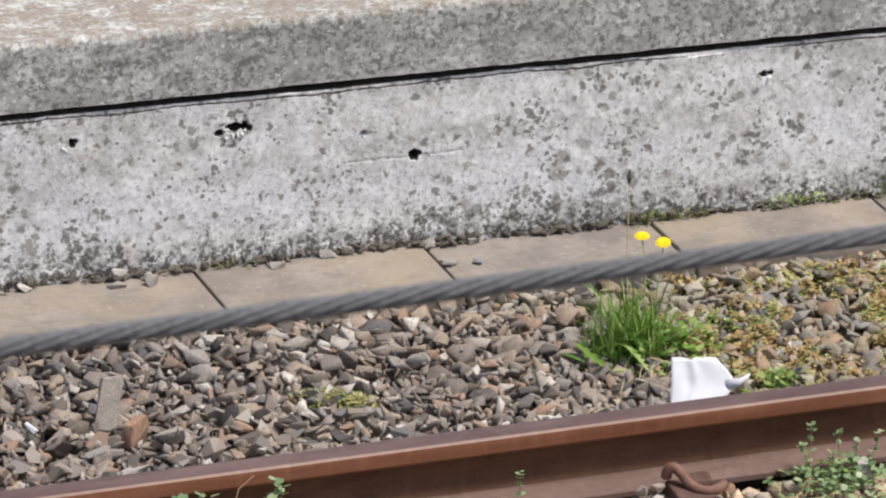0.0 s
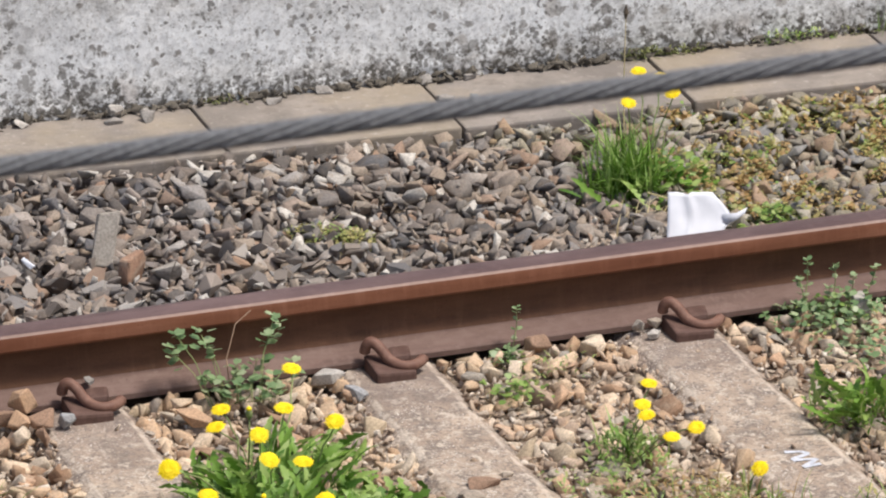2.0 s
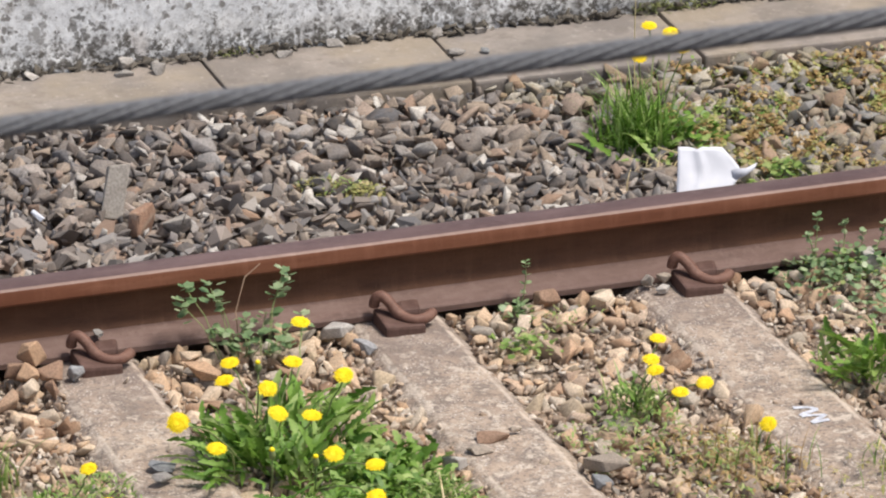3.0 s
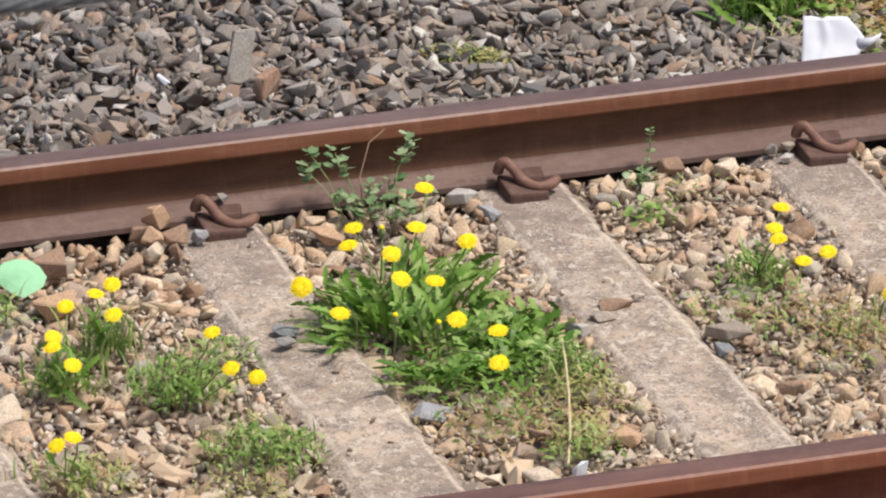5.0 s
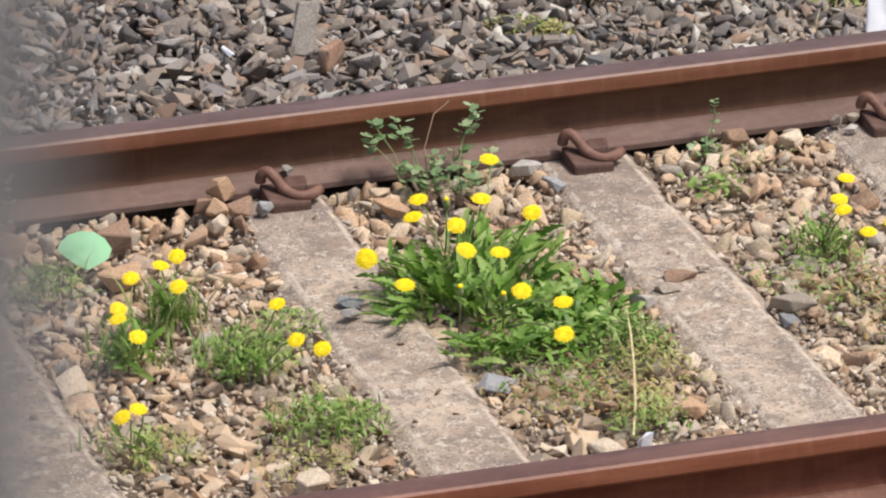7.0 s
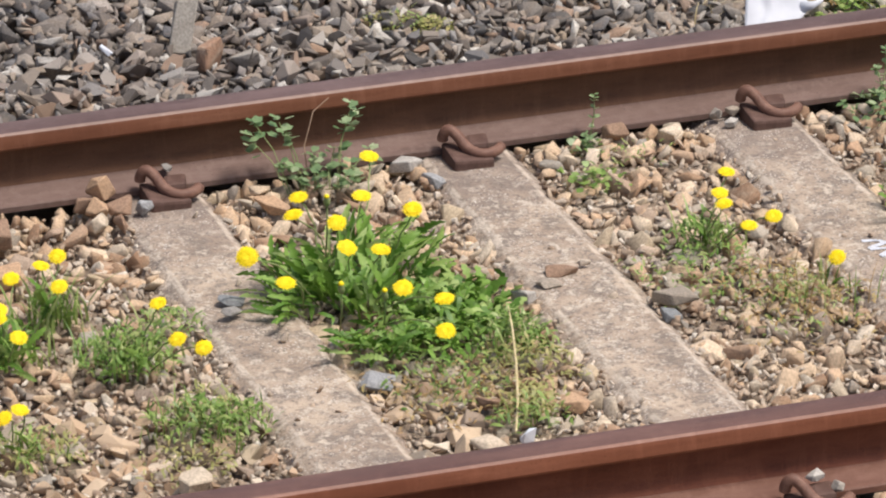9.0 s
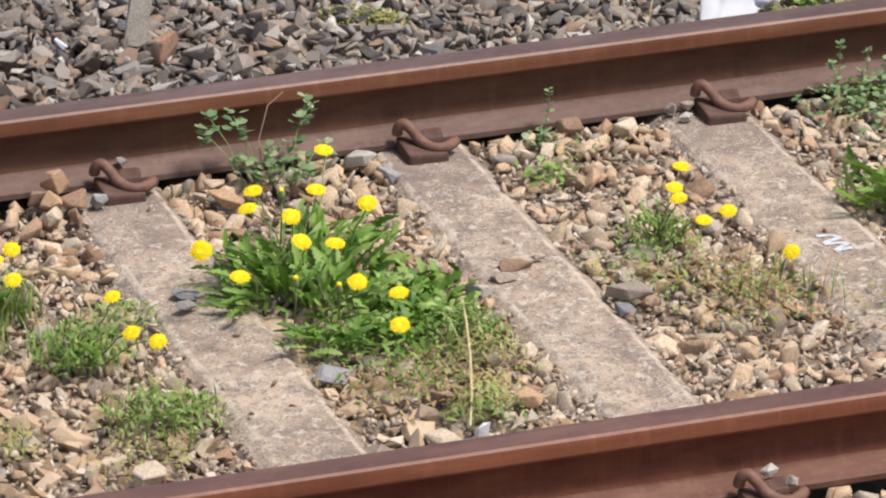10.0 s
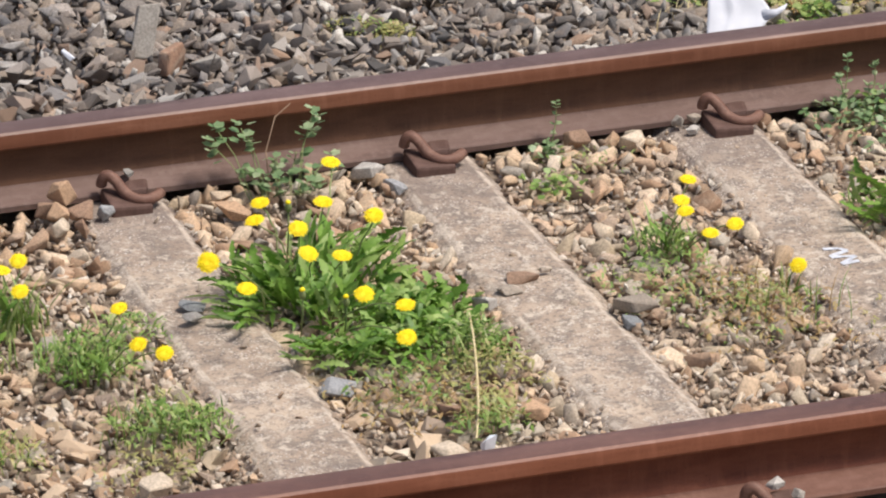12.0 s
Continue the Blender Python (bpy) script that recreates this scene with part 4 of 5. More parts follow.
def flower_mesh(rng):
    verts, faces = [], []
    for ring, count, r0, r1, lift in ((0, 30, 0.4, 1.06, 0.10), (1, 27, 0.35, 0.92, 0.27), (2, 22, 0.25, 0.72, 0.42), (3, 14, 0.1, 0.48, 0.52)):
        for k in range(count):
            a = 2 * math.pi * (k + 0.5 * (ring % 2)) / count + rng.uniform(-0.06, 0.06)
            r = r1 * rng.uniform(0.9, 1.05)
            h = math.pi / count * 0.95
            q = len(verts)
            z1 = lift + rng.uniform(-0.04, 0.06)
            for rr, da, z in ((r0, -h, lift - 0.02), (r0, h, lift - 0.02), (r * 0.8, h * 0.9, z1 + 0.05), (r, h * 0.35, z1), (r, -h * 0.35, z1), (r * 0.8, -h * 0.9, z1 + 0.05)):
                verts.append((rr * math.cos(a + da), rr * math.sin(a + da), z))
            faces.append((q, q + 1, q + 2, q + 3, q + 4, q + 5))
    q = len(verts)
    verts += [(0.9 * math.cos(k * 0.3927) * r, 0.9 * math.sin(k * 0.3927) * r, z) for r, z in ((1.0, 0.05), (0.8, 0.3), (0.45, 0.46)) for k in range(16)] + [(0, 0, 0.5)]
    for j in range(2):
        faces += [(q + j * 16 + k, q + j * 16 + (k + 1) % 16, q + j * 16 + 16 + (k + 1) % 16, q + j * 16 + 16 + k) for k in range(16)]
    faces += [(q + 32 + k, q + 32 + (k + 1) % 16, q + 48) for k in range(16)]
    return mesh_of("flower_head", verts, faces, M_PETAL)


HEADS = [flower_mesh(rng) for _ in range(4)]
cv, cf = tube([(0, 0, -0.55), (0, 0, -0.3), (0, 0, 0.1), (0, 0, 0.28)], [0.1, 0.32, 0.36, 0.45], 8)
CALYX = mesh_of("calyx", cv, cf, M_STEM, True)
# facing of the heads: up and leaning to the light
FACE = Vector((-0.16, -0.36, 0.9)).normalized()


def add_flower(plant, head, foot, radius, rng, face=None):
    """A flower head with its calyx and stem, in world metres, as parts of the plant."""
    at, base = Vector(head), Vector(foot)
    inv = plant.matrix_basis.inverted()
    d = (face or (FACE + Vector((rng.gauss(0, 0.16), rng.gauss(0, 0.16), rng.gauss(0, 0.1))))).normalized()
    m = Matrix.Translation(at) @ d.to_track_quat("Z", "Y").to_matrix().to_4x4() @ Matrix.Rotation(rng.uniform(0, 6), 4, "Z") @ Matrix.Diagonal((radius, radius, radius * 0.6, 1))
    hd = part("flower_head", HEADS[rng.randrange(4)], plant, inv @ m, "bright yellow dandelion flower head")
    part("calyx", CALYX, hd, None, "green calyx")
    pts = []
    for i in range(7):
        t = i / 6
        p = base.lerp(at - d * radius * 0.35, t)
        p.x += 0.012 * math.sin(t * 3.1) * (1 if rng.random() < 0.5 else 0.6)
        p.z += 0.02 * math.sin(t * 3.1)
        pts.append(inv @ p)
    v, f = tube(pts, 0.0016, 5)
    part("stem", mesh_of("stem", v, f, M_STEM, True), plant)


def rosette(plant, cx, cy, n, length, lift, rng, meshes=LEAVES, spread=0.02, squash=1.0, toward=(0, math.pi)):
    inv = plant.matrix_basis.inverted()
    for k in range(n):
        a = toward[0] + rng.uniform(-1, 1) * toward[1]
        s = length * rng.uniform(0.6, 1.15)
        m = pose(cx + rng.gauss(0, spread), cy + rng.gauss(0, spread) * squash, 0.0, 0, -rng.uniform(*lift), math.degrees(a)) @ Matrix.Rotation(rng.gauss(0, 0.75), 4, "X") @ Matrix.Scale(s, 4)
        part("leaf", meshes[rng.randrange(len(meshes))], plant, inv @ m)


def tuft(plant, cx, cy, n, height, width, spread, rng, material, lean=0.6, name="grass"):
    """Narrow arching blades, joined."""
    verts, faces = [], []
    for _ in range(n):
        a, h = rng.uniform(0, 6.283), height * rng.uniform(0.5, 1.1)
        bx, by = cx + rng.gauss(0, spread), cy + rng.gauss(0, spread)
        d, out = Vector((math.cos(a), math.sin(a), 0)), h * lean * rng.uniform(0.2, 1.2)
        side = Vector((-d.y, d.x, 0)) * width * rng.uniform(0.6, 1.2)
        q = len(verts)
        for i, t in enumerate((0, 0.35, 0.7, 1.0)):
            p = Vector((bx, by, -0.005)) + d * out * t * t + Vector((0, 0, h * (t - 0.18 * t * t * lean * 2)))
            w = side * (1 - t ** 2 * 0.95)
            verts += [p - w, p + w]
        for i in range(3):
            faces.append((q + 2 * i, q + 2 * i + 1, q + 2 * i + 3, q + 2 * i + 2))
    inv = plant.matrix_basis.inverted()
    return part(name, mesh_of(name, [inv @ v for v in verts], faces, material, True), plant, kind="stuff")


def leaflets(plant, cx, cy, n, height, size, spread, rng, material, name="foliage", round_leaf=False, spread_y=None, base=0.0):
    """Small leaves at all heights round short twigs, joined."""
    verts, faces = [], []
    for _ in range(int(n * (1.5 if round_leaf else 1.25))):
        x, y = cx + max(-1.7, min(1.7, rng.gauss(0, 1))) * spread, cy + max(-1.7, min(1.7, rng.gauss(0, 1))) * (spread_y or spread)
        fall = max(0.15, 1 - (abs(x - cx) + abs(y - cy)) / (3.2 * spread))
        z = base + height * rng.random() ** 1.2 * fall
        a, tilt = rng.uniform(0, 6.283), rng.uniform(-0.3, 0.9)
        s = size * rng.uniform(0.45, 1.0) * (1.0 if round_leaf else 1.4)
        d = Vector((math.cos(a) * math.cos(tilt), math.sin(a) * math.cos(tilt), math.sin(tilt)))
        w = Vector((-math.sin(a), math.cos(a), rng.gauss(0, 0.25))) * s * (0.42 if round_leaf else 0.15)
        p = Vector((x, y, z))
        q = len(verts)
        tip = p + d * s + Vector((0, 0, -0.12 * s))
        if round_leaf:
            verts += [p, p + d * s * 0.3 + w * 0.85, p + d * s * 0.7 + w, tip, p + d * s * 0.7 - w, p + d * s * 0.3 - w * 0.85]
            faces.append((q, q + 1, q + 2, q + 3, q + 4, q + 5))
        else:
            bend = Vector((rng.gauss(0, 0.14), rng.gauss(0, 0.14), 0.1)) * s
            low, mid = p + d * s * 0.3 + bend * 0.7, p + d * s * 0.65 + bend
            verts += [p, low + w * 0.8, mid + w * 0.75, tip, mid - w * 0.75, low - w * 0.8]
            faces += [(q, q + 1, q + 5), (q + 1, q + 2, q + 4, q + 5), (q + 2, q + 3, q + 4)]
    inv = plant.matrix_basis.inverted()
    return part(name, mesh_of(name, [inv @ v for v in verts], faces, material, True), plant, kind="stuff")


def dandelion(cx, cy, label):
    return thing("dandelion", pose(cx, cy, 0), label, "dandelion", "dandelions on the track")


rng = random.Random(51)
big = dandelion(-0.40, -0.72, "large lush dandelion clump with many yellow flowers")
for cx, cy, n, ln, lift, meshes, toward in [
    (-0.46, -0.66, 46, 0.145, (12, 62), LEAVES, (2.2, 2.2)), (-0.51, -0.63, 30, 0.12, (8, 50), LEAVES, (2.4, 1.4)), (-0.35, -0.57, 40, 0.15, (12, 55), LEAVES, (0.7, 1.3)),
    (-0.41, -0.74, 46, 0.12, (25, 75), LEAVES, (0, math.pi)), (-0.33, -0.66, 26, 0.12, (20, 65), LEAVES, (0.6, 2.0)), (-0.47, -0.91, 34, 0.105, (3, 38), LEAVES, (-1.6, 2.2)),
    (-0.39, -0.93, 30, 0.10, (3, 40), LEAVES, (-1.2, 2.0)), (-0.55, -0.70, 12, 0.10, (0, 20), LEAVES, (3.3, 0.9)),
    (-0.31, -0.79, 60, 0.072, (0, 55), OVALS, (0, math.pi)), (-0.23, -0.77, 60, 0.066, (0, 55), OVALS, (0, math.pi)), (-0.31, -0.88, 50, 0.066, (0, 50), OVALS, (0, math.pi)),
    (-0.23, -0.87, 40, 0.060, (0, 50), OVALS, (0, math.pi)), (-0.25, -0.69, 24, 0.065, (0, 50), OVALS, (0, math.pi))]:
    rosette(big, cx, cy, int(n * 1.25), ln * 0.88, (lift[0], lift[1] * 0.85), rng, meshes, 0.030, 1.0, toward)
for cx, cy, n in ((-0.43, -0.70, 60), (-0.37, -0.82, 70), (-0.27, -0.82, 90), (-0.42, -0.95, 70), (-0.30, -0.93, 70)):
    leaflets(big, cx, cy, n, 0.06, 0.030, 0.05, rng, M_LEAF)
for x, y in [(-0.283, -0.360), (-0.473, -0.509), (-0.510, -0.587), (-0.361, -0.543), (-0.293, -0.635), (-0.447, -0.651), (-0.468, -0.770), (-0.413, -0.800),
             (-0.626, -0.890), (-0.434, -0.983), (-0.381, -1.056), (-0.428, -1.195)]:
    add_flower(big, (x, y, 0.14), (-0.42 + (x + 0.42) * 0.4 + rng.gauss(0, 0.02), -0.72 + (y + 0.80) * 0.4 + 0.05, 0.0), 0.0185, rng)
add_flower(big, (-0.653, -0.749, 0.14), (-0.50, -0.70, 0.0), 0.021, rng, Vector((-0.36, -0.62, 0.65)))

bv, bf = tube([(0, 0, -0.9), (0, 0, -0.5), (0, 0, 0.1), (0, 0, 0.6), (0, 0, 1.0)], [0.15, 0.5, 0.62, 0.5, 0.42], 9)
BUD = mesh_of("bud", bv, bf, M_STEM, True)
tv, tf = tube([(0, 0, 0.9), (0, 0, 1.1), (0, 0, 1.45)], [0.40, 0.52, 0.30], 9)
BUD_TIP = mesh_of("petals", tv, tf, M_PETAL, True)
for x, y, z in ((-0.423, -0.524, 0.13), (-0.510, -0.861, 0.10), (-0.438, -0.895, 0.09)):
    inv = big.matrix_basis.inverted()
    bud = part("bud", BUD, big, inv @ (pose(x, y, z, 8, -6, 0) @ Matrix.Scale(0.011, 4)), "half-closed green bud")
    part("petals", BUD_TIP, bud, None, "yellow petal tips")
    v, f = tube([inv @ Vector(p) for p in ((x + 0.01, y + 0.04, 0.0), (x + 0.004, y + 0.012, z * 0.55), (x, y, z - 0.008))], 0.0018, 5)
    part("stem", mesh_of("stem", v, f, M_STEM, True), big)


# dandelions to the left of the clump
def small_dandelion(cx, cy, label, heads, leaves, length, blades, h=0.1):
    p = dandelion(cx, cy, label)
    rosette(p, cx, cy, leaves, length, (5, 60), rng, LEAVES, 0.02)
    if blades:
        tuft(p, cx + 0.02, cy + 0.02, blades, length * 1.0, 0.003, 0.03, rng, M_WEED, 0.7)
    for x, y in heads:
        add_flower(p, (x, y, h), (cx + (x - cx) * 0.35, cy + (y + 0.08 - cy) * 0.35, 0.0), 0.0165, rng)
    return p


small_dandelion(-1.12, -0.76, "dandelion with yellow flowers and grassy leaves", [(-1.061, -0.610), (-1.123, -0.742), (-1.137, -0.787), (-1.125, -0.875)], 46, 0.085, 40)
small_dandelion(-1.00, -0.62, "grassy dandelion with three yellow flowers", [(-0.950, -0.536), (-0.992, -0.570), (-0.989, -0.675)], 10, 0.125, 70)
d = small_dandelion(-0.91, -0.84, "dandelion with feathery leaves and yellow flowers", [(-0.843, -0.810), (-0.860, -0.979), (-0.828, -1.032)], 10, 0.08, 16)
tuft(d, -0.92, -0.82, 70, 0.09, 0.0024, 0.045, rng, M_WEED, 0.7)
leaflets(d, -0.91, -0.82, 260, 0.08, 0.022, 0.045, rng, M_WEED)
leaflets(d, -0.80, -0.72, 160, 0.06, 0.018, 0.04, rng, M_WEED)
d = small_dandelion(-1.20, -1.14, "low dandelion with two yellow flowers", [(-1.215, -1.184), (-1.251, -1.208)], 14, 0.07, 0)
tuft(d, -1.19, -1.15, 60, 0.055, 0.0022, 0.045, rng, M_WEED, 1.1)
leaflets(d, -1.18, -1.16, 110, 0.03, 0.018, 0.05, rng, M_YELLOWWEED)
d = small_dandelion(0.275, -0.66, "dandelion with grassy leaves and yellow flowers", [(0.358, -0.571), (0.307, -0.665), (0.295, -0.717), (0.299, -0.832), (0.359, -0.805)], 8, 0.075, 30)
leaflets(d, 0.275, -0.66, 160, 0.07, 0.02, 0.035, rng, M_WEED)
d = small_dandelion(0.40, -0.93, "thin dandelion with one yellow flower", [(0.432, -0.940)], 4, 0.05, 8, 0.06)


def weed(cx, cy, label, items, name="weed", category="weed"):
    """items: calls of leaflets or tuft as (kind, dx, dy, n, height, size, spread, material)."""
    p = thing(name, pose(cx, cy, 0), label, category, "weeds on the track")
    for kind, dx, dy, n, h, s, sp, m in items:
        if kind == "tuft":
            tuft(p, cx + dx, cy + dy, n, h, s, sp, rng, m, 0.12 if m == M_STEM else 0.6)
        else:
            leaflets(p, cx + dx, cy + dy, n, h, s, sp, rng, m, round_leaf=kind == "round")
    return p


weed(-0.86, -1.14, "low feathery green weed between sleepers", [("leaf", 0, 0, 210, 0.055, 0.022, 0.052, M_WEED), ("leaf", 0.05, -0.02, 90, 0.05, 0.022, 0.045, M_WEED), ("leaf", 0.02, 0.07, 60, 0.04, 0.018, 0.035, M_YELLOWWEED), ("tuft", 0, 0, 80, 0.075, 0.0020, 0.055, M_WEED)])
weed(-1.16, -0.38, "pale green grassy weed by the rail", [("leaf", 0, 0, 160, 0.06, 0.02, 0.04, M_WEED), ("tuft", 0, 0, 30, 0.08, 0.002, 0.03, M_WEED)])
weed(-0.95, -1.30, "low yellowish weed near the rail", [("leaf", 0, 0, 120, 0.03, 0.016, 0.05, M_YELLOWWEED)])
weed(-0.22, -1.00, "pale green feathery weed beside the clump", [("leaf", 0, 0.02, 260, 0.08, 0.02, 0.04, M_WEED), ("leaf", -0.02, -0.09, 220, 0.06, 0.018, 0.05, M_YELLOWWEED), ("tuft", 0, 0, 24, 0.09, 0.002, 0.03, M_WEED)])
weed(-0.31, -1.31, "yellow-green weed by the rail", [("leaf", 0, 0, 90, 0.05, 0.022, 0.035, M_WEED), ("leaf", 0.02, 0.05, 130, 0.045, 0.02, 0.035, M_YELLOWWEED), ("tuft", 0.01, 0.03, 18, 0.06, 0.0016, 0.03, M_WEED)])
weed(-0.42, -1.16, "sparse russet weed on gravel", [("leaf", 0, 0, 200, 0.03, 0.016, 0.08, M_RUSSET), ("leaf", 0.02, 0.06, 160, 0.035, 0.02, 0.06, M_WEED)])
weed(0.32, -0.98, "russet and green weeds on gravel", [("leaf", 0, 0, 130, 0.045, 0.018, 0.08, M_WEED), ("leaf", 0.05, 0.06, 70, 0.04, 0.018, 0.03, M_YELLOWWEED), ("leaf", 0.02, -0.08, 170, 0.05, 0.016, 0.09, M_RUSSET), ("tuft", 0.05, 0.02, 34, 0.10, 0.0014, 0.06, M_RUSSET), ("tuft", 0.06, 0.0, 14, 0.11, 0.0012, 0.05, M_WEED)])
weed(0.22, -0.80, "small sparse weeds on gravel", [("leaf", 0, 0, 180, 0.03, 0.016, 0.07, M_WEED), ("leaf", 0.10, -0.07, 100, 0.03, 0.016, 0.05, M_RUSSET)])
SPRIGS = []
SPRIGS.append((weed(0.25, -0.115, "upright leafy weed growing against the rail", [("round", -0.01, -0.01, 40, 0.03, 0.018, 0.016, M_CLOVER)]), [((0.25, -0.115, 0.0), (0.272, -0.09, 0.088))]))
weed(0.20, -0.30, "small green seedlings on gravel", [("round", 0, 0, 60, 0.03, 0.018, 0.03, M_WEED), ("leaf", 0.1, 0.1, 60, 0.03, 0.014, 0.05, M_WEED)])
SPRIGS.append((weed(0.87, -0.14, "bushy clover-like weeds against the rail", [("round", 0, 0, 90, 0.05, 0.020, 0.045, M_CLOVER), ("round", 0.09, -0.02, 90, 0.06, 0.020, 0.05, M_CLOVER), ("round", 0.05, 0.0, 50, 0.06, 0.018, 0.05, M_WEED), ("round", 0.04, -0.2, 50, 0.04, 0.022, 0.05, M_CLOVER)]),
              [((0.865, -0.11, 0.0), (0.885, -0.09, 0.105)), ((0.868, -0.12, 0.0), (0.862, -0.10, 0.075)), ((0.92, -0.12, 0.0), (0.945, -0.09, 0.085)), ((0.95, -0.13, 0.0), (0.975, -0.11, 0.07)), ((0.90, -0.14, 0.0), (0.915, -0.13, 0.06)), ((0.98, -0.12, 0.0), (1.03, -0.10, 0.08))]))
d = weed(0.76, -0.63, "leafy green weed beside a sleeper", [("leaf", 0.02, 0.02, 120, 0.06, 0.022, 0.05, M_WEED)])
rosette(d, 0.76, -0.63, 40, 0.125, (5, 55), rng, LEAVES, 0.035)
weed(0.62, -1.10, "pale grassy weed near the rail", [("tuft", 0, 0, 40, 0.06, 0.002, 0.05, M_WEED), ("leaf", 0, 0, 90, 0.03, 0.018, 0.06, M_YELLOWWEED)])
SPRIGS.append((weed(-1.16, -0.09, "thin upright weed against the rail", [("round", 0, 0, 14, 0.025, 0.014, 0.010, M_CLOVER)]), [((-1.16, -0.09, 0.0), (-1.145, -0.07, 0.10))]))


def sprig(plant, foot, top, pairs, size, material):
    """A thin stem with pairs of small round leaves and a bunch of them at its top."""
    inv = plant.matrix_basis.inverted()
    a, b = Vector(foot), Vector(top)
    pts = [a.lerp(b, t) + Vector((0.006 * math.sin(3 * t), 0, 0)) for t in (0, 0.3, 0.6, 0.85, 1.0)]
    v, f = tube([inv @ p for p in pts], [0.0014, 0.0013, 0.0011, 0.0009, 0.0007], 5)
    part("stem", mesh_of("stem", v, f, M_STEM, True), plant)
    verts, faces = [], []
    for k in range(pairs * 2 + 7):
        t = 0.15 + 0.8 * (k // 2) / pairs if k < pairs * 2 else rng.uniform(0.9, 1.05)
        o = a.lerp(b, t) + Vector((0.006 * math.sin(3 * t), 0, 0))
        ang, s = 1.57 * (k // 2) + math.pi * (k % 2) + rng.uniform(-0.5, 0.5), size * rng.uniform(0.7, 1.15) * (1.15 - 0.35 * t)
        d = Vector((math.cos(ang), math.sin(ang), rng.uniform(0.1, 0.7))).normalized()
        w = d.cross(Vector((0, 0, 1))).normalized() * s * 0.42
        q = len(verts)
        verts += [inv @ p for p in (o, o + d * s * 0.35 + w, o + d * s * 0.75 + w * 0.95, o + d * s, o + d * s * 0.75 - w * 0.95, o + d * s * 0.35 - w)]
        faces.append((q, q + 1, q + 2, q + 3, q + 4, q + 5))
    part("foliage", mesh_of("foliage", verts, faces, material), plant, kind="stuff")


def clover_plant():
    """Trefoil leaves on thin stems against the far rail."""
    p = thing("clover", pose(-0.32, -0.13, 0), "clover-like plant with thin stems against the rail", "clover", "weeds on the track")
    inv = p.matrix_basis.inverted()
    for sx, sy, h in [(-0.435, -0.11, 0.10), (-0.425, -0.10, 0.13), (-0.375, -0.10, 0.125), (-0.365, -0.11, 0.11), (-0.23, -0.10, 0.135), (-0.24, -0.11, 0.115), (-0.27, -0.12, 0.07),
                      (-0.33, -0.15, 0.06), (-0.30, -0.17, 0.05), (-0.36, -0.16, 0.05), (-0.25, -0.16, 0.045), (-0.34, -0.20, 0.05), (-0.29, -0.21, 0.045), (-0.38, -0.13, 0.05), (-0.31, -0.12, 0.06), (-0.26, -0.20, 0.04), (-0.205, -0.12, 0.05)]:
        v, f = tube([inv @ Vector(q) for q in ((-0.32 + (sx + 0.32) * 0.5, -0.16, 0), (sx * 0.7 - 0.096, sy - 0.02, h * 0.6), (sx, sy, h))], 0.0011, 4)
        part("stem", mesh_of("stem", v, f, M_STEM), p)
        verts, faces = [], []
        for c in range(3):
            for k in range(3):
                a = 2.1 * k + rng.uniform(0, 1)
                s = rng.uniform(0.015, 0.023)
                o = Vector((sx + rng.gauss(0, 0.008), sy + rng.gauss(0, 0.008), h - 0.012 * c + rng.gauss(0, 0.004)))
                d, w = Vector((math.cos(a), math.sin(a) - 0.3, 0.45)).normalized() * s, Vector((-math.sin(a), math.cos(a), 0.1)) * s * 0.5
                q = len(verts)
                verts += [o, o + d * 0.5 + w, o + d * 0.95 + w * 0.6, o + d * 0.85, o + d * 0.95 - w * 0.6, o + d * 0.5 - w]
                faces.append((q, q + 1, q + 2, q + 3, q + 4, q + 5))
        part("leaf", mesh_of("leaf", [inv @ v for v in verts], faces, M_CLOVER), p)
    v, f = tube([inv @ Vector(q) for q in ((-0.33, -0.14, 0), (-0.325, -0.10, 0.07), (-0.30, -0.08, 0.13), (-0.265, -0.07, 0.150))], 0.0013, 4)
    part("dry_stem", mesh_of("dry_stem", v, f, simple_material("dry_red_stem", (0.26, 0.16, 0.11), (0.36, 0.25, 0.17), 60, 0.8)), p, None, "dry reddish stem")


clover_plant()
for plant, sprigs in SPRIGS:
    for foot, top in sprigs:
        sprig(plant, foot, top, 4, 0.016, M_CLOVER)

# plant behind the far rail, beside the white litter
back = thing("dandelion", pose(0.81, 0.66, 0), "tall grassy dandelion on grey ballast beside white litter", "dandelion", "dandelions on the track")
tuft(back, 0.81, 0.69, 190, 0.19, 0.0024, 0.034, rng, M_LEAF, 0.6)
tuft(back, 0.80, 0.66, 110, 0.14, 0.0026, 0.045, rng, M_LEAF, 0.9)
rosette(back, 0.80, 0.60, 26, 0.12, (0, 50), rng, LEAVES, 0.03)
rosette(back, 0.71, 0.64, 12, 0.09, (0, 40), rng, LEAVES, 0.02)
leaflets(back, 0.90, 0.66, 160, 0.08, 0.026, 0.05, rng, M_LEAF, round_leaf=True)
tuft(back, 0.78, 0.50, 36, 0.06, 0.0016, 0.04, rng, M_STRAW, 0.9, "dry_grass")
for x, y in [(0.889, 0.818), (0.797, 0.644), (0.904, 0.667), (0.915, 0.765)]:
    add_flower(back, (x, y, 0.2), (0.82 + (x - 0.82) * 0.3, 0.70, 0.0), 0.0165, rng)
v, f = tube([(0.10, 0.29, 0.0), (0.103, 0.30, 0.14), (0.108, 0.305, 0.28)], [0.0016, 0.0014, 0.001], 5)
part("seed_stem", mesh_of("seed_stem", v, f, M_STRAW), back, None, "dry seed stalk")
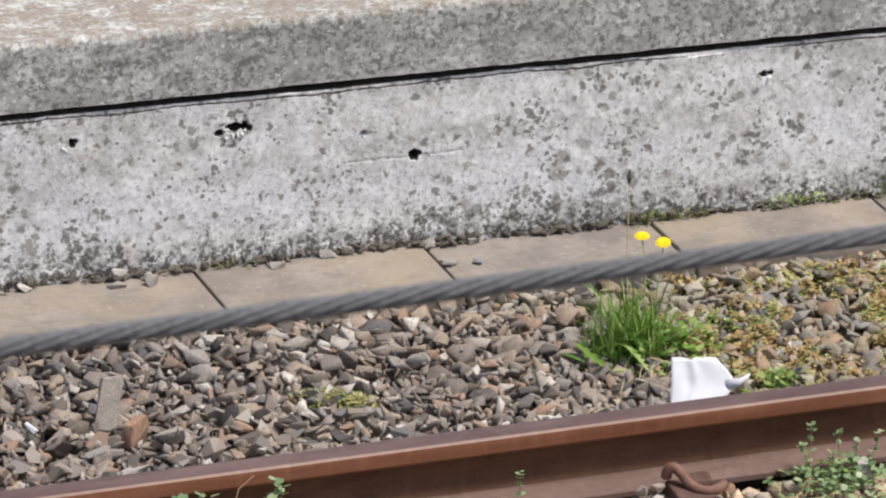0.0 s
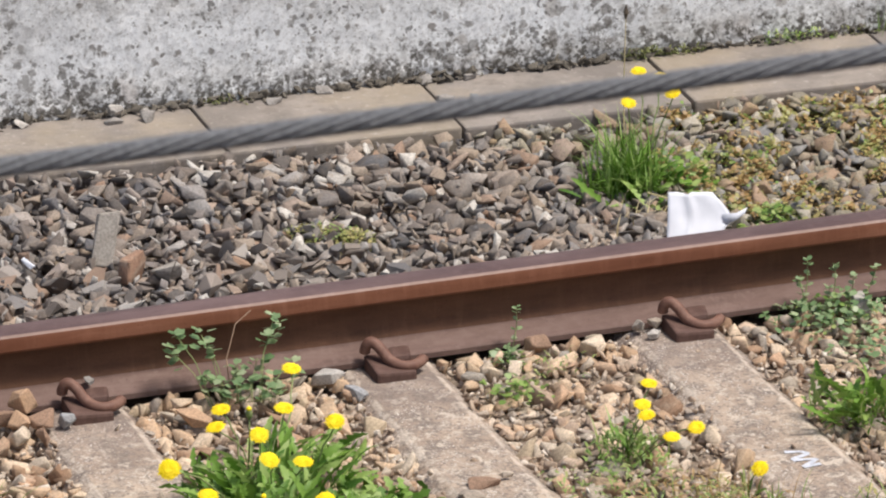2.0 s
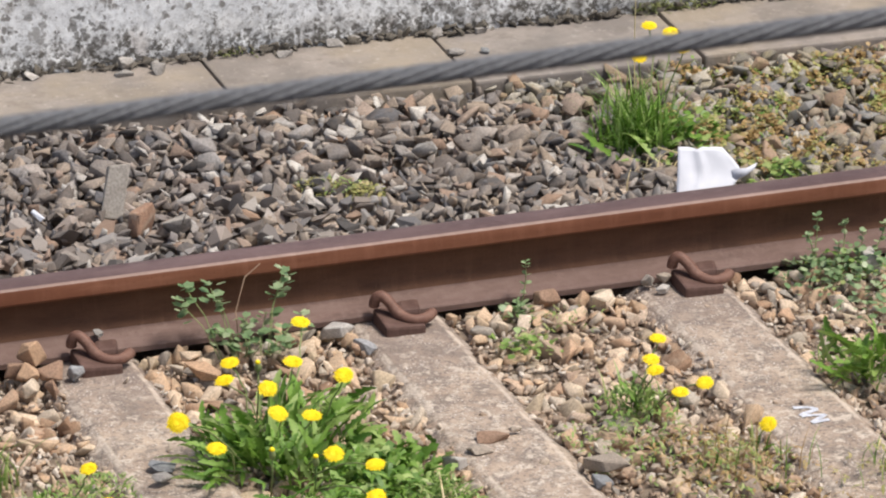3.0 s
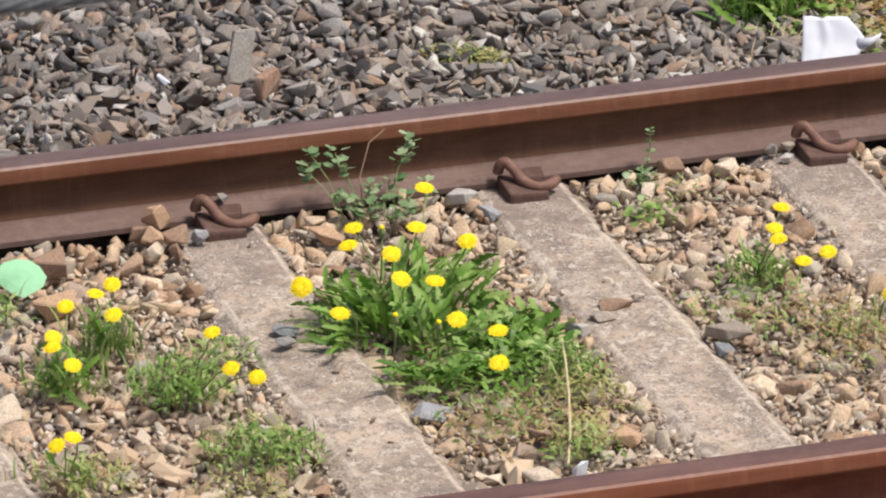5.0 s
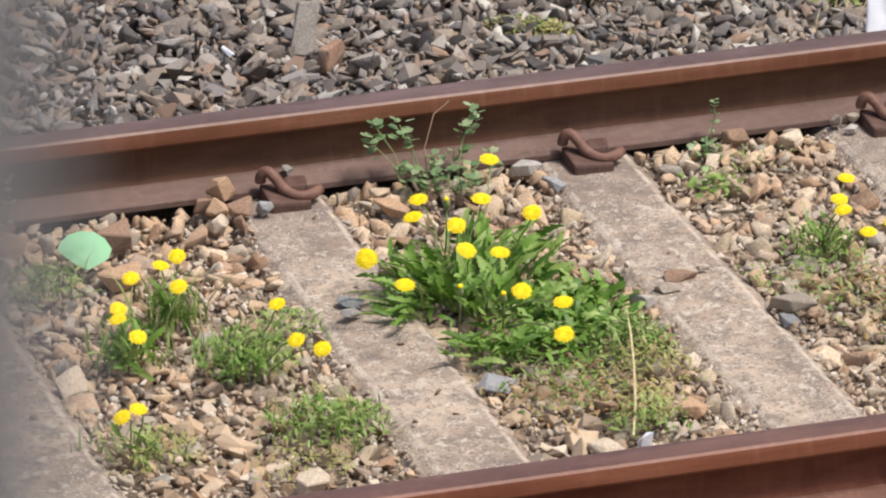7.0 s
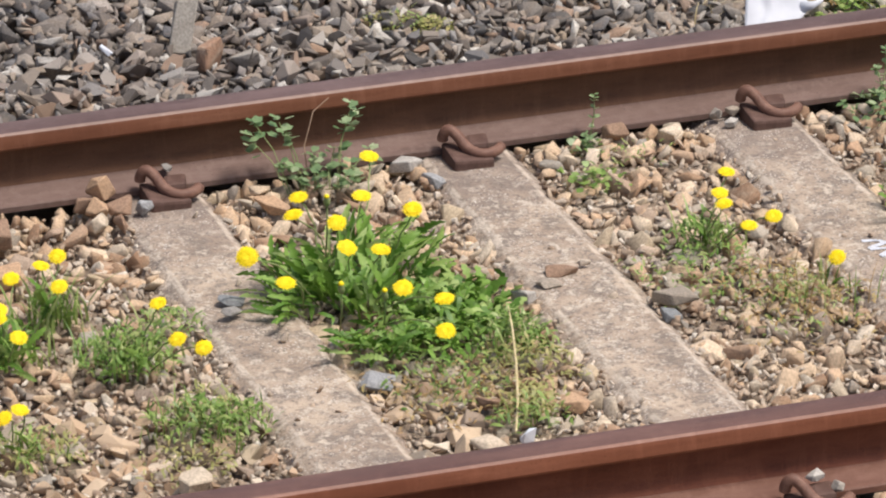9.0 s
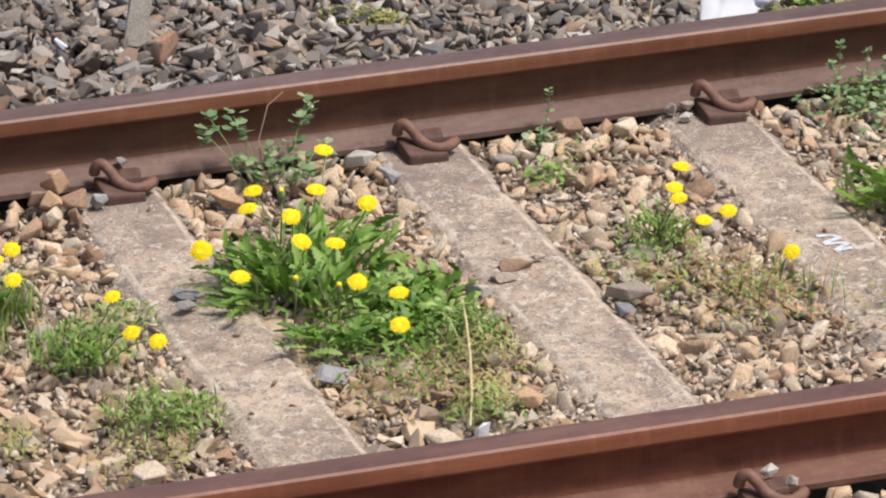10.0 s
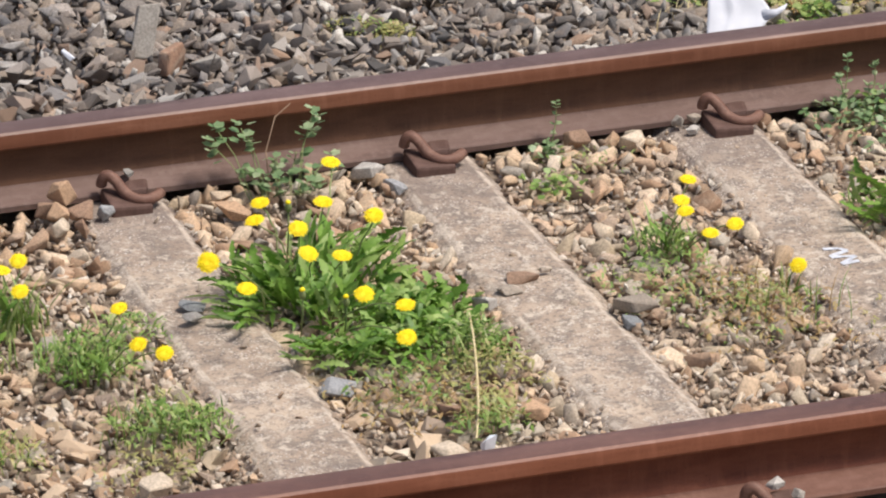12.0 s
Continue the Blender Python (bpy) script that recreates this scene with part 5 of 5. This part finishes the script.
v, f = tube([(0.108, 0.305, 0.265), (0.108, 0.305, 0.277), (0.109, 0.306, 0.295)], [0.002, 0.006, 0.001], 6)
part("seed_head", mesh_of("seed_head", v, f, simple_material("dark_seed", (0.08, 0.06, 0.045), (0.14, 0.11, 0.08), 90, 0.9)), back, None, "dark closed seed head")

weed(0.14, 0.60, "yellow-green stonecrop on grey ballast", [("round", -0.04, 0.03, 190, 0.035, 0.011, 0.028, M_YELLOWWEED), ("round", 0.03, -0.04, 220, 0.045, 0.011, 0.026, M_YELLOWWEED), ("leaf", 0, 0, 70, 0.05, 0.018, 0.04, M_WEED)])
for i in range(300):
    x, y = rng.uniform(0.90, 1.72), rng.uniform(0.30, 1.03)
    if noise.noise((x * 6, y * 6, 15)) < -0.05:
        continue
    kinds = rng.choice([(M_YELLOWWEED, M_WEED), (M_YELLOWWEED, M_RUSSET), (M_RUSSET, M_WEED), (M_RUSSET, M_YELLOWWEED)])
    weed(x, y, "yellow and russet stonecrop mat on ballast", [("round", 0, 0, 60, 0.036, 0.014, 0.018, kinds[0]), ("round", rng.uniform(-0.03, 0.03), rng.uniform(-0.03, 0.03), 30, 0.036, 0.012, 0.013, kinds[1])])
weed(1.0, 0.36, "green weed beside the white litter", [("round", 0, 0, 140, 0.06, 0.024, 0.04, M_WEED), ("round", 0.06, 0.02, 90, 0.05, 0.02, 0.04, M_YELLOWWEED)])
for u, n, reach, tall, m in ((1.12, 100, 0.03, 0.022, M_MOSS), (1.20, 50, 0.025, 0.018, M_MOSS), (1.42, 50, 0.03, 0.032, M_WEED), (1.50, 26, 0.025, 0.025, M_WEED), (1.60, 22, 0.03, 0.022, M_MOSS), (0.17, 30, 0.03, 0.015, M_MOSS)):
    y = 1.372 - 0.04 * (u - 0.3)
    w = thing("weed", pose(u, y, 0.03), "small green weeds and moss at the wall foot", "weed", "weeds on the track")
    leaflets(w, u, y, n, tall, 0.014, reach, rng, m, spread_y=0.007, base=0.032)

w = thing("weed", pose(1.67, 1.325, 0.03), "upright grassy green weed at the wall foot", "weed", "weeds on the track")
tuft(w, 1.67, 1.325, 26, 0.115, 0.0016, 0.016, rng, M_WEED, 0.35)
stalk = thing("dry_stalk", pose(-0.22, -0.95, 0), "long dry straw-coloured stalk lying over gravel", "stalk")
v, f = tube([(0, 0, 0.06), (-0.025, -0.09, 0.055), (-0.062, -0.21, 0.042), (-0.103, -0.33, 0.026), (-0.143, -0.43, 0.012)], [0.0016, 0.002, 0.0022, 0.0022, 0.002], 5)
part("straw", mesh_of("straw", v, f, M_STRAW), stalk)
twig = thing("dry_twig", pose(0.86, 0.42, 0.02), "thin pale dry twig on the ballast", "twig")
v, f = tube([(-0.06, 0.12, 0.02), (-0.02, 0.03, 0.025), (0.0, -0.03, 0.015)], 0.0018, 5)
part("straw", mesh_of("straw", v, f, M_STRAW), twig)


# ---- litter ----
def litter_sheet():
    """A crumpled white sheet leaning up behind the rail."""
    nu, nv = 18, 16
    verts, faces = [], []
    for j in range(nv + 1):
        for i in range(nu + 1):
            s, t = i / nu, j / nv
            wide = np.interp(t, (0.0, 0.25, 0.42, 0.56, 0.68, 0.82, 1.0), (0.096, 0.101, 0.113, 0.130, 0.126, 0.112, 0.090))
            x = -0.060 + 0.014 * t + wide * s
            crease = max(0.0, 1 - abs(s - 0.36 - 0.06 * t) / 0.10)
            y = 0.080 * t - 0.006 * crease + 0.006 * noise.noise((s * 2.5, t * 2.5, 1))
            z = 0.116 * t + 0.003 * noise.noise((s * 5, t * 5, 5)) - 0.004 * crease * (t > 0.95) - 0.012 * t * max(0.0, s - 0.75)
            verts.append((x, y, z))
    for j in range(nv):
        for i in range(nu):
            a = j * (nu + 1) + i
            faces.append((a, a + 1, a + nu + 2, a + nu + 1))
    q = len(verts)
    verts += [(0.060, 0.052, 0.076), (0.088, 0.046, 0.079), (0.110, 0.050, 0.088), (0.104, 0.042, 0.078), (0.086, 0.038, 0.066), (0.060, 0.042, 0.054)]
    faces += [(q, q + 1, q + 4, q + 5), (q + 1, q + 2, q + 3, q + 4)]
    me = mesh_of("white_litter", verts, faces, M_PAPER, True)
    ob = new("white_litter", me)
    mod = ob.modifiers.new("thick", "SOLIDIFY")
    mod.thickness = 0.0015
    return ob


ob = litter_sheet()
ob.matrix_basis = pose(0.768, 0.20, 0.02, 0, 0, -14)
tagged(ob, "crumpled white plastic wrapper on ballast behind the rail", "litter")


def green_scrap():
    rim = [(-0.053, 0.0), (-0.046, 0.016), (-0.032, 0.030), (-0.010, 0.037), (0.016, 0.036), (0.036, 0.024), (0.050, 0.004), (0.044, -0.014), (0.026, -0.026), (0.008, -0.036), (-0.012, -0.030), (-0.034, -0.014)]
    n, verts, faces = len(rim), [(0, 0.004, 0.003)], []
    for ring in (0.5, 1.0):
        verts += [(x * ring, y * ring, 0.003 * (1 - ring ** 2) + 0.0015 * math.sin(0.9 * k) * ring) for k, (x, y) in enumerate(rim)]
    for k in range(n):
        faces.append((0, 1 + (k + 1) % n, 1 + k))
        faces.append((1 + k, 1 + (k + 1) % n, 1 + n + (k + 1) % n, 1 + n + k))
    ob = new("green_scrap", mesh_of("green_scrap", verts, faces, M_GREEN))
    mod = ob.modifiers.new("thick", "SOLIDIFY")
    mod.thickness = 0.003
    return ob


ob = green_scrap()
ob.matrix_basis = pose(-1.058, -0.293, 0.030, 60, 0, -20)
tagged(ob, "pale green plastic scrap on tan ballast", "litter")
ob = new("white_chip", mesh_of("white_chip", (CHIPS[2][0] * np.array((0.034, 0.022, 0.062))).tolist(), CHIPS[2][1].tolist(), M_PAPER))
ob.matrix_basis = pose(-0.360, -1.435, 0.024, 10, -12, 30)
tagged(ob, "small white plastic scrap beside the rail", "litter")
ob = new("white_chip", mesh_of("white_chip", (CHIPS[4][0] * np.array((0.012, 0.04, 0.02))).tolist(), CHIPS[4][1].tolist(), M_PAPER))
ob.matrix_basis = pose(-0.50, 0.62, 0.03, 10, 0, 20)
tagged(ob, "small white scrap on grey ballast", "litter")


# ---- near things: cable and post ----
cable = thing("cable", pose(-2.42, -6.943, 3.1388, 0, -0.205, 0), "twisted grey steel cable stretched across the view", "cable")
for k in range(7):
    pts = []
    for i in range(520):
        x = -3.2 + 6.4 * i / 519
        a = 2 * math.pi * (k / 7 - x / 0.21)
        pts.append((x, 0.00645 * math.cos(a), 0.00645 * math.sin(a)))
    v, f = tube(pts, 0.0029, 7)
    part("strand", mesh_of("strand", v, f, M_CABLE, True), cable)
v, f = tube([(-3.2, 0, 0), (3.2, 0, 0)], 0.004, 8)
part("core", mesh_of("core", v, f, M_CABLE, True), cable)


def steel_post(x, y, height, radius, label):
    p = thing("steel_post", pose(x, y, -0.075), label, "post", "steel posts")
    v, f = tube([(0, 0, 0), (0, 0, height - 0.03), (0, 0, height), (0, 0, height + 0.01)], [radius, radius, radius * 0.92, radius * 0.5], 32)
    part("pole", mesh_of("pole", v, f, M_POST, True), p)
    part("base_plate", from_bm("base_plate", box_bm(-0.15, 0.15, -0.15, 0.15, 0, 0.02), M_POST), p)


steel_post(-4.3628, -11.9895, 6.6, 0.05, "tall grey painted steel post close to the camera")
steel_post(-5.62, -6.943, 3.5, 0.045, "grey steel post holding the cable end")
steel_post(0.78, -6.943, 3.5, 0.045, "grey steel post holding the cable end")

# ---- single ballast stones between the rails ----
for i in loose:
    k, place, size, turn = mid_rows[i]
    part("stone", SINGLE[k], tan_bed, Matrix.LocRotScale(place, Euler(turn), size))
GREYS = [mesh_of("stone", v.tolist(), f.tolist(), M_GREY) for v, f in CHIPS]
SLATES = [mesh_of("stone", v.tolist(), f.tolist(), M_SLATE) for v, f in CHIPS]
for i in near_grey:
    k, place, size, turn = far_rows[i]
    part("stone", (SLATES if slaty(*place[:2]) else GREYS)[k], grey, Matrix.LocRotScale(place, Euler(turn), size))
